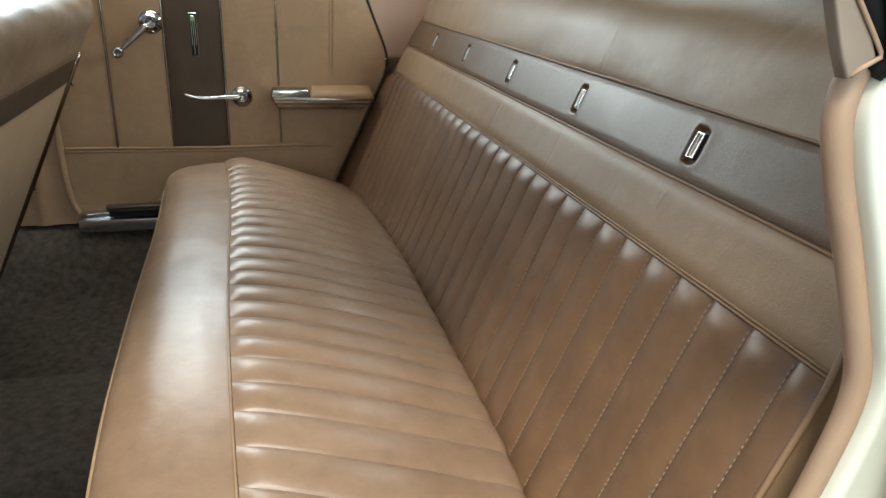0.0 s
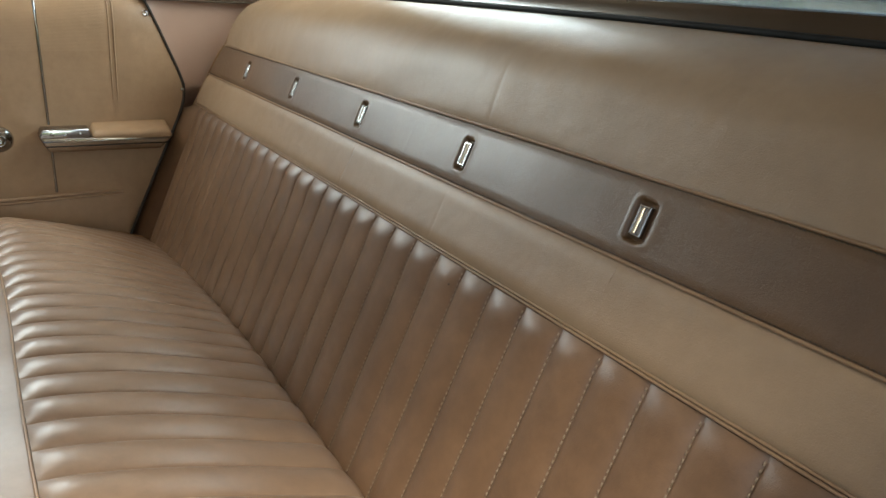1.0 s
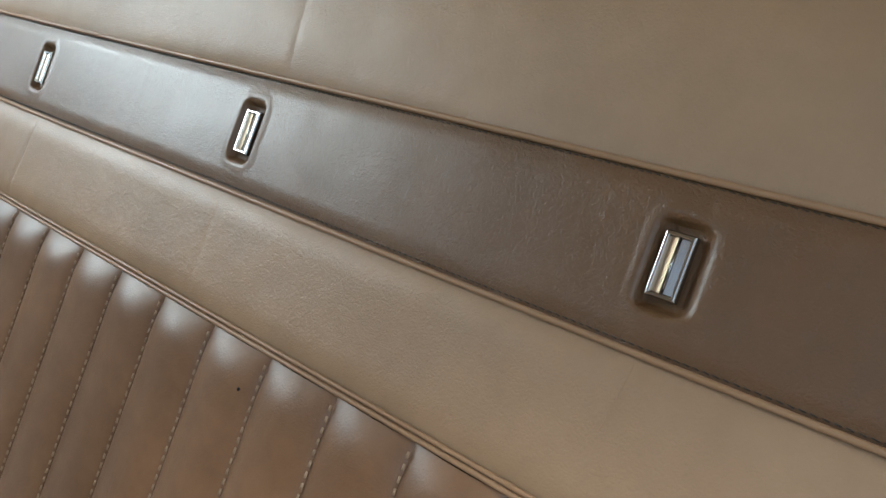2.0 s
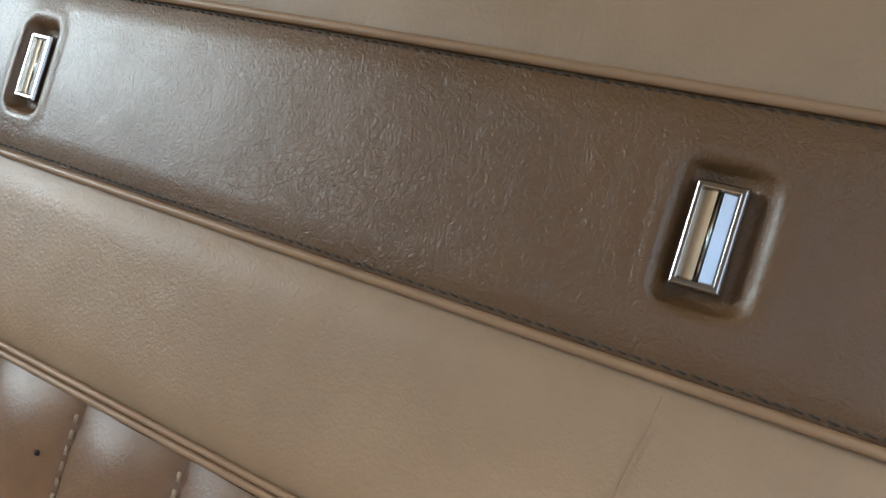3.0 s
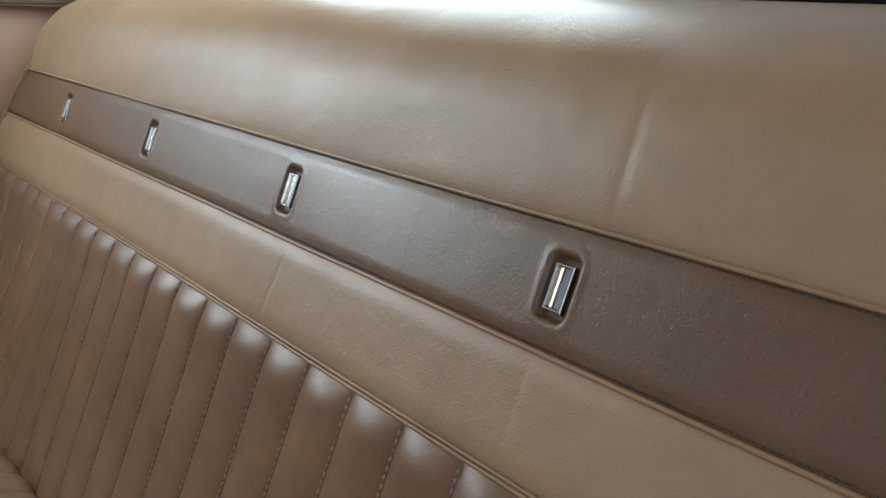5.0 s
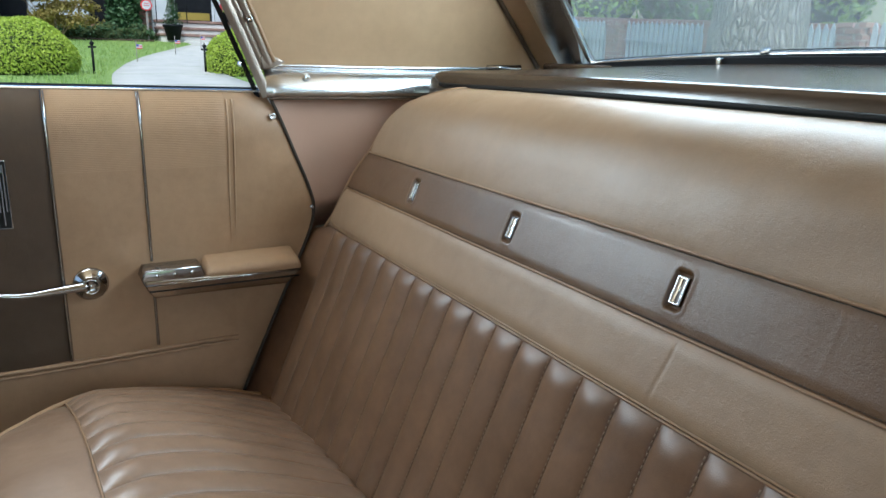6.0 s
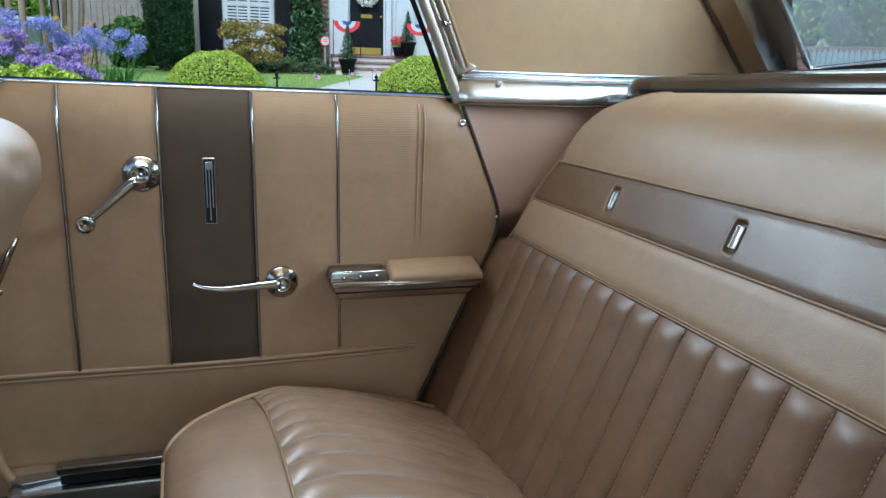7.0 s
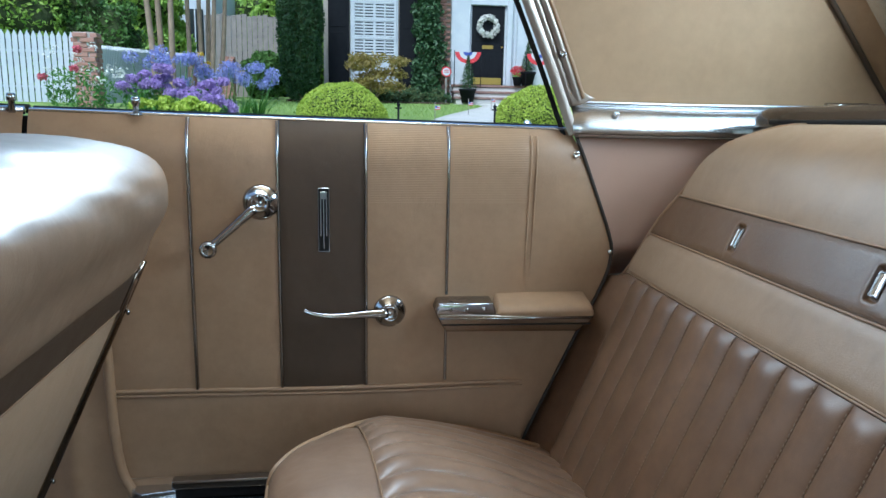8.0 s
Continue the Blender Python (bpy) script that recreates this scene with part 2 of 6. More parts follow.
GREYWOOD = plain("weathered_boards", (0.20, 0.18, 0.17), (0.28, 0.25, 0.23), 0.85, 6.0, 0.004)
DARKGLASS = plain("dark_window", (0.02, 0.025, 0.03), (0.03, 0.035, 0.04), 0.08, 2.0, 0.0001)
STEP_STONE = plain("step_stone", (0.48, 0.46, 0.44), (0.55, 0.53, 0.51), 0.8, 6.0, 0.002)
FLAG_RED = plain("red_cloth", (0.5, 0.03, 0.05), (0.55, 0.05, 0.06), 0.8)
FLAG_BLUE = plain("blue_cloth", (0.04, 0.06, 0.3), (0.05, 0.08, 0.34), 0.8)
PINKROSE = leaf("pink_petals", (0.5, 0.08, 0.12), (0.65, 0.2, 0.25))


def glass(name):
    n = Nodes(name)
    n.set(Roughness=0.0, IOR=1.3)
    n.shader.inputs["Transmission Weight"].default_value = 1.0
    n.shader.inputs["Base Color"].default_value = (0.86, 0.95, 0.93, 1)
    # translucent veil stands in for the bright reflected haze on the glass
    haze = n.node("ShaderNodeBsdfTranslucent", Color=(0.8, 0.84, 0.84, 1))
    haze_mix = n.node("ShaderNodeMixShader")
    n.link(n.ramp(n.noise(n.place((1, 1, 1)), 5.0, 5.0), [(0.3, (0.08, 0.08, 0.08)), (0.75, (0.18, 0.18, 0.18))]), haze_mix.inputs[0])
    n.link(n.shader.outputs[0], haze_mix.inputs[1])
    n.link(haze.outputs[0], haze_mix.inputs[2])
    n.link(haze_mix.outputs[0], n.tree.nodes["Material Output"].inputs[0])
    return n.mat


GLASS = glass("tinted_glass")


# ---------------------------------------------------------------- mesh helpers
OFFSET = [0.0]  # metres along x by which what is built next is set over


def ob_from(name, bm, material, parent=None, label="", smooth=True):
    bmesh.ops.recalc_face_normals(bm, faces=bm.faces)
    me = bpy.data.meshes.new(name)
    bm.to_mesh(me)
    bm.free()
    me.transform(Matrix.Translation((OFFSET[0], 0, 0)))
    for p in me.polygons:
        p.use_smooth = smooth
    me.materials.append(material)
    o = new(name, me)
    if parent is not None:
        o.parent = parent
        o.matrix_parent_inverse = parent.matrix_world.inverted()
    if label:
        o["label"] = label
    return o


def part(name, bm, material, parent, label="", smooth=True):
    return ob_from(name, bm, material, parent, label, smooth)


def thing(name, place, label, category, group="", kind=""):
    o = new(name)
    o.empty_display_size = 0.05
    o.location = Vector(place) + Vector((OFFSET[0], 0, 0))
    bpy.context.view_layer.update()
    return tagged(o, label, category, group, kind)


def raw(name, verts, faces, material, parent=None, smooth=True):
    me = bpy.data.meshes.new(name)
    me.from_pydata([tuple(v) for v in verts], [], faces)
    me.transform(Matrix.Translation((OFFSET[0], 0, 0)))
    me.update()
    for p in me.polygons:
        p.use_smooth = smooth
    me.materials.append(material)
    o = new(name, me)
    if parent is not None:
        o.parent = parent
        o.matrix_parent_inverse = parent.matrix_world.inverted()
    return o


def grid(fn, us, vs, bm=None, close_u=False):
    """A sheet of quads through fn(u, v)."""
    bm = bm or bmesh.new()
    rows = [[bm.verts.new(fn(u, v)) for v in vs] for u in us]
    n = len(rows)
    for i in range(n if close_u else n - 1):
        a, b = rows[i], rows[(i + 1) % n]
        for j in range(len(vs) - 1):
            bm.faces.new((a[j], a[j + 1], b[j + 1], b[j]))
    return bm


def span(a, b, n):
    return [a + (b - a) * i / (n - 1) for i in range(n)]


def tube(points, r, n=8, bm=None, flat=1.0, closed=False):
    """A round bar through points."""
    bm = bm or bmesh.new()
    pts = [Vector(p) for p in points]
    rings = []
    side = None
    for i, p in enumerate(pts):
        t = (pts[(i + 1) % len(pts)] - pts[i - 1]) if closed else (pts[min(i + 1, len(pts) - 1)] - pts[max(i - 1, 0)])
        t.normalize()
        if side is None:
            side = t.orthogonal().normalized()
        side = (side - t * side.dot(t)).normalized()
        up = t.cross(side)
        rr = r[i] if isinstance(r, (list, tuple)) else r
        rings.append([bm.verts.new(p + side * math.cos(a) * rr + up * math.sin(a) * rr * flat) for a in (2 * math.pi * k / n for k in range(n))])
    m = len(rings)
    for i in range(m if closed else m - 1):
        a, b = rings[i], rings[(i + 1) % m]
        for k in range(n):
            bm.faces.new((a[k], a[(k + 1) % n], b[(k + 1) % n], b[k]))
    if not closed:
        bm.faces.new(rings[0][::-1])
        bm.faces.new(rings[-1])
    return bm


def box(x0, x1, y0, y1, z0, z1, bevel=0.0, seg=2, bm=None):
    own = bmesh.new()
    vs = [own.verts.new((x, y, z)) for x in (x0, x1) for y in (y0, y1) for z in (z0, z1)]
    for f in ((0, 1, 3, 2), (4, 6, 7, 5), (0, 4, 5, 1), (2, 3, 7, 6), (0, 2, 6, 4), (1, 5, 7, 3)):
        own.faces.new([vs[i] for i in f])
    if bevel:
        bmesh.ops.bevel(own, geom=own.edges[:], offset=bevel, segments=seg, affect="EDGES", profile=0.6)
    if bm is None:
        return own
    join(bm, own)
    return bm


def join(bm, other):
    vm = {v: bm.verts.new(v.co) for v in other.verts}
    for f in other.faces:
        bm.faces.new([vm[v] for v in f.verts])
    other.free()
    return bm


def lathe(profile, at, axis, n=24, bm=None):
    """profile: pairs of the way along the axis and the radius."""
    bm = bm or bmesh.new()
    axis = Vector(axis).normalized()
    a = axis.orthogonal().normalized()
    b = axis.cross(a)
    at = Vector(at)
    rings = [[bm.verts.new(at + axis * h + (a * math.cos(t) + b * math.sin(t)) * max(r, 1e-5)) for t in (2 * math.pi * k / n for k in range(n))] for h, r in profile]
    for p, q in zip(rings, rings[1:]):
        for k in range(n):
            bm.faces.new((p[k], p[(k + 1) % n], q[(k + 1) % n], q[k]))
    bm.faces.new(rings[0][::-1])
    bm.faces.new(rings[-1])
    return bm


def slab(outline, y0, y1, bevel=0.0, seg=2):
    """A plate in the x-z plane with the given outline, from y0 to y1."""
    bm = bmesh.new()
    f = bm.faces.new([bm.verts.new((x, y0, z)) for x, z in outline])
    out = bmesh.ops.extrude_face_region(bm, geom=[f])
    bmesh.ops.translate(bm, verts=[v for v in out["geom"] if isinstance(v, bmesh.types.BMVert)], vec=(0, y1 - y0, 0))
    if bevel:
        edges = [e for e in bm.edges if all(abs(v.co.y - y0) < 1e-6 for v in e.verts)]
        bmesh.ops.bevel(bm, geom=edges, offset=bevel, segments=seg, affect="EDGES", profile=0.6)
    return bm


def smooth_curve(pts, n):
    """n points on a smooth line through pts (tuples of any length)."""
    p = [pts[0], *pts, pts[-1]]
    out = []
    for i in range(n):
        s = i / (n - 1) * (len(pts) - 1)
        k = min(int(s), len(pts) - 2)
        t = s - k
        a, b, c, d = p[k : k + 4]
        out.append(tuple(0.5 * (2 * q + (r - o) * t + (2 * o - 5 * q + 4 * r - w) * t * t + (3 * q - o - 3 * r + w) * t**3) for o, q, r, w in zip(a, b, c, d)))
    return out


def lerp_table(table, s):
    for (a, va), (b, vb) in zip(table, table[1:]):
        if s <= b:
            t = max(0.0, (s - a) / (b - a))
            return va + (vb - va) * t
    return table[-1][1]


# ---------------------------------------------------------------- the car, in numbers
MID = 1.25                       # middle of the car across
PITCH = 0.0498                   # width of one flute of the seats


def back_at(z, out=0.0):
    """A point of the rear seat back's face in x and z, out metres proud of it."""
    return 0.257 + 0.43 * (z - 0.75) - 0.919 * out, z + 0.395 * out


def back_half(z, side=1):
    """Half the width of the seat back at a height; the end by the near door is squarer."""
    if side < 0:
        return lerp_table([(0.40, 0.765), (0.746, 0.762), (0.879, 0.742), (0.965, 0.70), (0.985, 0.665), (1.0, 0.63)], z)
    return lerp_table([(0.40, 0.842), (0.69, 0.838), (0.735, 0.800), (0.75, 0.748), (0.818, 0.733), (0.85, 0.722), (0.883, 0.697), (0.93, 0.668), (0.965, 0.632), (0.985, 0.590), (1.0, 0.555)], z)


SEAM, BAND_LO, BAND_HI = 0.754, 0.8205, 0.8815

# ---------------------------------------------------------------- rear seat back
rear_back = thing("rear_bench_seat", (0.1, MID, 0.225), "fluted tan vinyl rear bench seat with dark brown band", "car seat")


def flute_profile(u, power=0.62):
    return max(0.0, math.sin(math.pi * u)) ** power


def back_flute_bulge(u, z, puff=1.0):
    top = min(1.0, max(0.0, (SEAM - z) / 0.020))
    low = min(1.0, max(0.0, (z - 0.43) / 0.05))
    swell = 0.0046 + 0.0020 * math.exp(-(((SEAM - z - 0.016) / 0.022) ** 2))
    return flute_profile(u) * swell * puff * (1 - (1 - top) ** 2.2) * (0.35 + 0.65 * low) - 0.0015 * (1 - flute_profile(u)) * (1 - top)


def seat_back_flute(y0, y1, puff):
    """One upright flute; with no y1 it runs out to the end of the seat back."""
    zs = span(0.425, SEAM - 0.05, 12) + span(SEAM - 0.046, SEAM - 0.0015, 12)
    us = [0, 0.03, 0.07, 0.13, 0.21, 0.31, 0.42, 0.5, 0.58, 0.69, 0.79, 0.87, 0.93, 0.97, 1]

    def at(u, z):
        reach = 0.020 * u * min(1.0, max(0.0, (SEAM - z) / 0.05)) if y1 is None else 0.0
        x, zz = back_at(z, back_flute_bulge(u, z, puff) + reach)
        end = MID + back_half(z) if y1 is None else y1
        return x, y0 + (end - y0) * u, zz

    return grid(at, us, zs)


edges = [0.519 + PITCH * k for k in range(30)]
edges = [MID - 0.762] + edges + [None]
for a, b in zip(edges, edges[1:]):
    part("flute", seat_back_flute(a, b, random.uniform(0.85, 1.12)), TAN_SEAT_SHADED, rear_back)

# stitches in the valleys between the flutes
bm = bmesh.new()
for y in edges[1:-1]:
    z = 0.47
    while z < SEAM - 0.006:
        x0, z0 = back_at(z, 0.0012)
        x1, z1 = back_at(z + 0.0028, 0.0012)
        w = 0.00055
        vs = [bm.verts.new(p) for p in ((x0, y - w, z0), (x0, y + w, z0), (x1, y + w, z1), (x1, y - w, z1))]
        top = [bm.verts.new((v.co.x - 0.0007, v.co.y, v.co.z + 0.0003)) for v in vs]
        bm.faces.new(top)
        for i in range(4):
            bm.faces.new((vs[i], vs[(i + 1) % 4], top[(i + 1) % 4], top[i]))
        z += 0.0052
tagged(part("stitching", bm, THREAD, rear_back, "fine tan stitches between the flutes"), kind="stuff")


def wave(y, z, amp, f=1.0):
    return amp * noise.noise(Vector((y * 3.1 * f, z * 9.0 * f, 4.7)))


def plain_field(z0, z1, swell, amp):
    """A smooth padded field of the seat back between two heights, over the whole width."""

    def at(v, s):
        z = z0 + (z1 - z0) * s
        y = MID + back_half(z, v) * v
        edge = min(1.0, 4.5 * min(s, 1 - s))
        dent = 0.0007 * math.exp(-(((y - 1.233 - 0.003 * math.sin(z * 60)) / 0.0022) ** 2)) + 0.0004 * math.exp(-(((y - 0.9955) / 0.0025) ** 2))
        x, zz = back_at(z, swell * (1 - (1 - edge) ** 2) + (wave(y, z, amp) - dent) * edge)
        return x, y, zz

    vs = sorted(set(span(-1, 1, 161) + [(c - MID) / 0.76 for d in span(-0.008, 0.008, 13) for c in (1.233 + d, 0.9955 + d)]))
    return grid(at, vs, span(0, 1, 17))


part("lower_field", plain_field(SEAM + 0.0022, BAND_LO - 0.002, 0.0036, 0.0016), TAN_FIELD, rear_back, "smooth tan vinyl field")

px, pz = back_at(0.733, 0.0052)
part("burn_mark", lathe([(0, 0.0010), (0.0006, 0.0009), (0.0008, 0.0003)], (px, 0.926, pz), (-0.919, 0, 0.395), 10), BLACK, rear_back, "tiny black spot on a flute")
part("scratch", tube([(*back_at(z, 0.0046)[:1], 0.739 + 0.002 * math.sin(z * 90), back_at(z, 0.0046)[1]) for z in span(0.790, 0.8155, 10)], 0.00014, 5), PIPING, rear_back, "hairline pale scratch")

MEDALLIONS = [0.738, 0.9935, 1.25, 1.5045, 1.7535]
MED_Z = 0.8512


def band_at(y, z):
    s = (z - BAND_LO) / (BAND_HI - BAND_LO)
    edge = max(0.05, min(1.0, 7.0 * min(s, 1 - s)))
    out = 0.0024 * (1 - (1 - edge) ** 2) + wave(y, z, 0.0009, 1.6) + 0.00014 * math.exp(-(((y - 1.1105) / 0.0022) ** 2))
    for m in MEDALLIONS:
        dy, dz = abs(y - m), abs(z - MED_Z)
        if dy < 0.03 and dz < 0.04:
            if m == MEDALLIONS[0] and y < m:
                dy = min(dy, 0.0070) + max(0.0, dy - 0.0070) * 0.45
            qy, qz = dy - 0.0049, dz - 0.0120
            d = math.hypot(max(qy, 0.0), max(qz, 0.0)) + min(0.0, max(qy, qz)) - 0.0020
            if d < 0.0085:
                t = min(1.0, max(0.0, d / 0.0034))
                out -= 0.0048 * (1 - t * t * (3 - 2 * t)) - 0.0005 * math.exp(-(((d - 0.0050) / 0.0022) ** 2))
    x, zz = back_at(z, out)
    return x, y, zz


cols = set(span(-1, 1, 121))
band_y = sorted({round(MID + back_half(0.85, c) * c, 4) for c in cols} | {round(1.1105 + d, 4) for d in span(-0.006, 0.006, 9)} | {round(m + d, 4) for m in MEDALLIONS for d in (-0.021, -0.0185, -0.0168, -0.0155, -0.0142, -0.0128, -0.0114, -0.01, -0.0088, -0.0078, -0.006, -0.003, 0, 0.003, 0.006, 0.0078, 0.0088, 0.01, 0.0114, 0.0128, 0.0142, 0.0155, 0.0168, 0.0185, 0.021)})
band_z = sorted(set(span(BAND_LO - 0.0012, BAND_HI + 0.0010, 13)) | {MED_Z + d for d in (-0.0235, -0.0215, -0.0195, -0.018, -0.0165, -0.015, -0.0142, -0.008, 0, 0.008, 0.0142, 0.015, 0.0165, 0.018, 0.0195, 0.0215, 0.0235)})
part("band", grid(lambda y, z: band_at(MID + (y - MID) * (1 + (back_half(z, y - MID) / back_half(0.85, y - MID) - 1) * min(1.0, max(0.0, (abs(y - MID) - 0.54) / 0.17))), z), band_y, band_z), BROWN, rear_back, "dark brown grained vinyl band")

# the padded roll above the band
ROLL = smooth_curve([back_at(BAND_HI + 0.001), back_at(0.892, 0.0020), back_at(0.915, 0.0046), (0.334, 0.944), (0.352, 0.968), (0.382, 0.986), (0.415, 0.993), (0.445, 0.990), (0.47, 0.982)], 34)


def roll_at(v, k):
    x, z = ROLL[k]
    y = MID + back_half(min(z, 0.9995), v) * v
    s = k / 33
    z += 0.006 * s * max(0.0, 1 - ((y - MID) / 0.6) ** 2)
    sag = 0.0035 * math.sin(min(1, s * 1.4) * math.pi) * (noise.noise(Vector((y * 2.4, s * 2.0, 9.1))) + 0.6 * noise.noise(Vector((y * 7.0 + s * 3.0, s * 3.0, 2.2))))
    # a diagonal fold by the near door and a faint upright seam
    crease = 0.0007 * math.exp(-(((y - 0.7132 + 0.55 * (z - 0.931)) / 0.0055) ** 2) - ((z - 0.950) / 0.022) ** 2)
    crease += 0.0006 * math.exp(-(((y - 0.976) / 0.0030) ** 2)) * max(0.0, math.sin(min(1.0, s * 2.2) * math.pi))
    sag += crease
    return x + sag * 0.8, y, z - sag


part("top_roll", grid(roll_at, sorted(set(span(-1, 1, 141) + span(-0.81, -0.72, 40) + span(-0.40, -0.36, 16))), range(34)), TAN_FIELD, rear_back, "rounded tan vinyl top roll with soft creases")


def piping(z, r, out, half_extra=0.0):
    pts = []
    for v in span(-1, 1, 90):
        y = MID + (back_half(z, v) + half_extra) * v
        x, zz = back_at(z + 0.0008 * noise.noise(Vector((y * 4, z * 50, 0.3))), out)
        pts.append((x, y, zz))
    return tube(pts, r, 8)


for z, r, out in ((SEAM + 0.0004, 0.0014, 0.0016), (SEAM + 0.0032, 0.0012, 0.0022), (BAND_LO - 0.0016, 0.0015, 0.0020), (BAND_HI + 0.0013, 0.0015, 0.0022)):
    part("piping", piping(z, r, out), PIPING, rear_back, "thin tan vinyl piping")
for z, out in ((BAND_LO + 0.0009, 0.0012), (BAND_HI - 0.0009, 0.0012)):
    bm = bmesh.new()
    y = MID - back_half(z, -1) + 0.004
    while y < MID + back_half(z, 1) - 0.006:
        x0, z0 = back_at(z, out)
        x1, z1 = back_at(z + 0.0003, out)
        tube([(x0, y, z0), (x1, y + 0.0024, z1)], 0.0003, 5, bm)
        y += 0.0036
    tagged(part("stitching", bm, SEAM_DARK, rear_back, "dark stitches beside the piping"), kind="stuff")
    # dark line drawn in for the thin shadow at the band's edge
    part("seam", piping(z, 0.0006, out - 0.0011), SEAM_DARK, rear_back, "dark line painted as the shadow in the seam beside the band")
for side in (-1, 1):
    pts = [(*back_at(z, 0.002),) for z in span(0.44, BAND_HI, 24)]
    pts = [(x, MID + side * (back_half(z, side) + 0.001), z) for x, z in pts] + [(ROLL[k][0], MID + side * (back_half(min(ROLL[k][1], 0.9995), side) + 0.001), ROLL[k][1]) for k in range(2, 30, 2)]
    part("end_welt", tube(pts, 0.0026, 8), PIPING, rear_back, "tan welt along the end of the seat back")
    # the closed end of the seat back
    bm = bmesh.new()
    rim = [bm.verts.new(p) for p in pts]
    deep = [bm.verts.new((0.50, p[1] + side * 0.004, p[2])) for p in pts]
    for i in range(len(pts) - 1):
        bm.faces.new((rim[i], rim[i + 1], deep[i + 1], deep[i]))
    part("end_panel", bm, TAN, rear_back)

# chrome medallions let into the band
for m in MEDALLIONS:
    cx, cz = back_at(MED_Z, -0.0015)
    turn = Matrix.Translation((cx, m, cz)) @ Matrix.Rotation(math.atan(0.43), 4, "Y")
    # local: x into the seat, y across, z up the slope
    bm = bmesh.new()
    w, h = 0.0061, 0.0130
    ring = [(w, h, 0.0), (w, h, -0.0035), (w - 0.0006, h - 0.0006, -0.0042), (w - 0.0017, h - 0.0017, -0.0042), (w - 0.0023, h - 0.0023, -0.0026), (w - 0.0023, h - 0.0023, 0.0)]
    loops = [[bm.verts.new(turn @ Vector((d, sy * a, sz * b))) for sy, sz in ((-1, -1), (1, -1), (1, 1), (-1, 1))] for a, b, d in ring]
    for p, q in zip(loops, loops[1:]):
        for k in range(4):
            bm.faces.new((p[k], p[(k + 1) % 4], q[(k + 1) % 4], q[k]))
    bmesh.ops.bevel(bm, geom=[e for e in bm.edges], offset=0.00018, segments=1, affect="EDGES")
    frame_part = part("medallion", bm, SOFT_CHROME, rear_back, "small chrome rectangular medallion with two bright facets", False)
    for sy in (-1, 1):
        bm = bmesh.new()
        iy0, iy1 = (0.0007, w - 0.0021)
        lz = h - 0.0022
        vs = [bm.verts.new(turn @ Vector((d, sy * y, z))) for y, z, d in ((iy0, -lz, -0.0030), (iy1, -lz, -0.0023), (iy1, lz, -0.0023), (iy0, lz, -0.0030), (iy0, -lz, 0), (iy1, -lz, 0), (iy1, lz, 0), (iy0, lz, 0))]
        for f in ((0, 1, 2, 3), (4, 5, 6, 7), (0, 1, 5, 4), (1, 2, 6, 5), (2, 3, 7, 6), (3, 0, 4, 7)):
            bm.faces.new([vs[i] for i in f])
        part("facet", bm, FACET_WARM_REFLECTION if sy > 0 else FACET, frame_part, "bevelled metal facet tinted with a warm reflection" if sy > 0 else "bright bevelled metal facet", False)
    part("centre_bar", tube([turn @ Vector((-0.0026, 0, z)) for z in (0.0025 - h, h - 0.0025)], 0.00042, 8), CHROME, frame_part)

# ---------------------------------------------------------------- rear seat cushion
cushion = rear_back
CUSH = smooth_curve([(-0.252, 0.545), (-0.260, 0.566), (-0.253, 0.585), (-0.227, 0.599), (-0.19, 0.604), (-0.142, 0.604), (-0.09, 0.600), (-0.03, 0.588), (0.04, 0.567), (0.098, 0.546), (0.128, 0.535), (0.146, 0.518), (0.149, 0.46)], 60)
PIPE_K = 24.6  # where the flutes begin


def cush_end(x, side=1):
    t = min(1.0, max(0.0, (0.03 - x) / 0.31))
    return 0.745 - (0.275 if side > 0 else 0.09) * t**2.1


def cush_at(k, v, out=0.0):
    i = min(int(k), 58)
    f = k - i
    x = CUSH[i][0] * (1 - f) + CUSH[i + 1][0] * f
    z = CUSH[i][1] * (1 - f) + CUSH[i + 1][1] * f
    tx, tz = CUSH[i + 1][0] - CUSH[i][0], CUSH[i + 1][1] - CUSH[i][1]
    ln = math.hypot(tx, tz)
    half = cush_end(x, v)
    y = MID + v * half
    d = abs(y - MID)
    bow = (0.075 if v > 0 else -0.045) * d * d * max(0.0, min(1.0, (0.08 - x) / 0.2))
    drop = (0.076 if v > 0 else 0.060) * (max(0.0, d - 0.38) / 0.36) ** 2.0
    if v > 0:
        back = min(1.0, max(0.0, (x + 0.10) / 0.22))
        nose = min(1.0, max(0.0, (-0.10 - x) / 0.10))
        drop += (0.075 * (d / 0.75) ** 1.5 - drop) * back + (0.095 * (max(0.0, d - 0.30) / 0.44) ** 2.0 - drop) * nose
    edge = max(0.0, (abs(v) - 0.93) / 0.07)
    drop += 0.004 * edge * edge
    return x - bow - tz / ln * out, y, z - drop + tx / ln * out


NF = 30
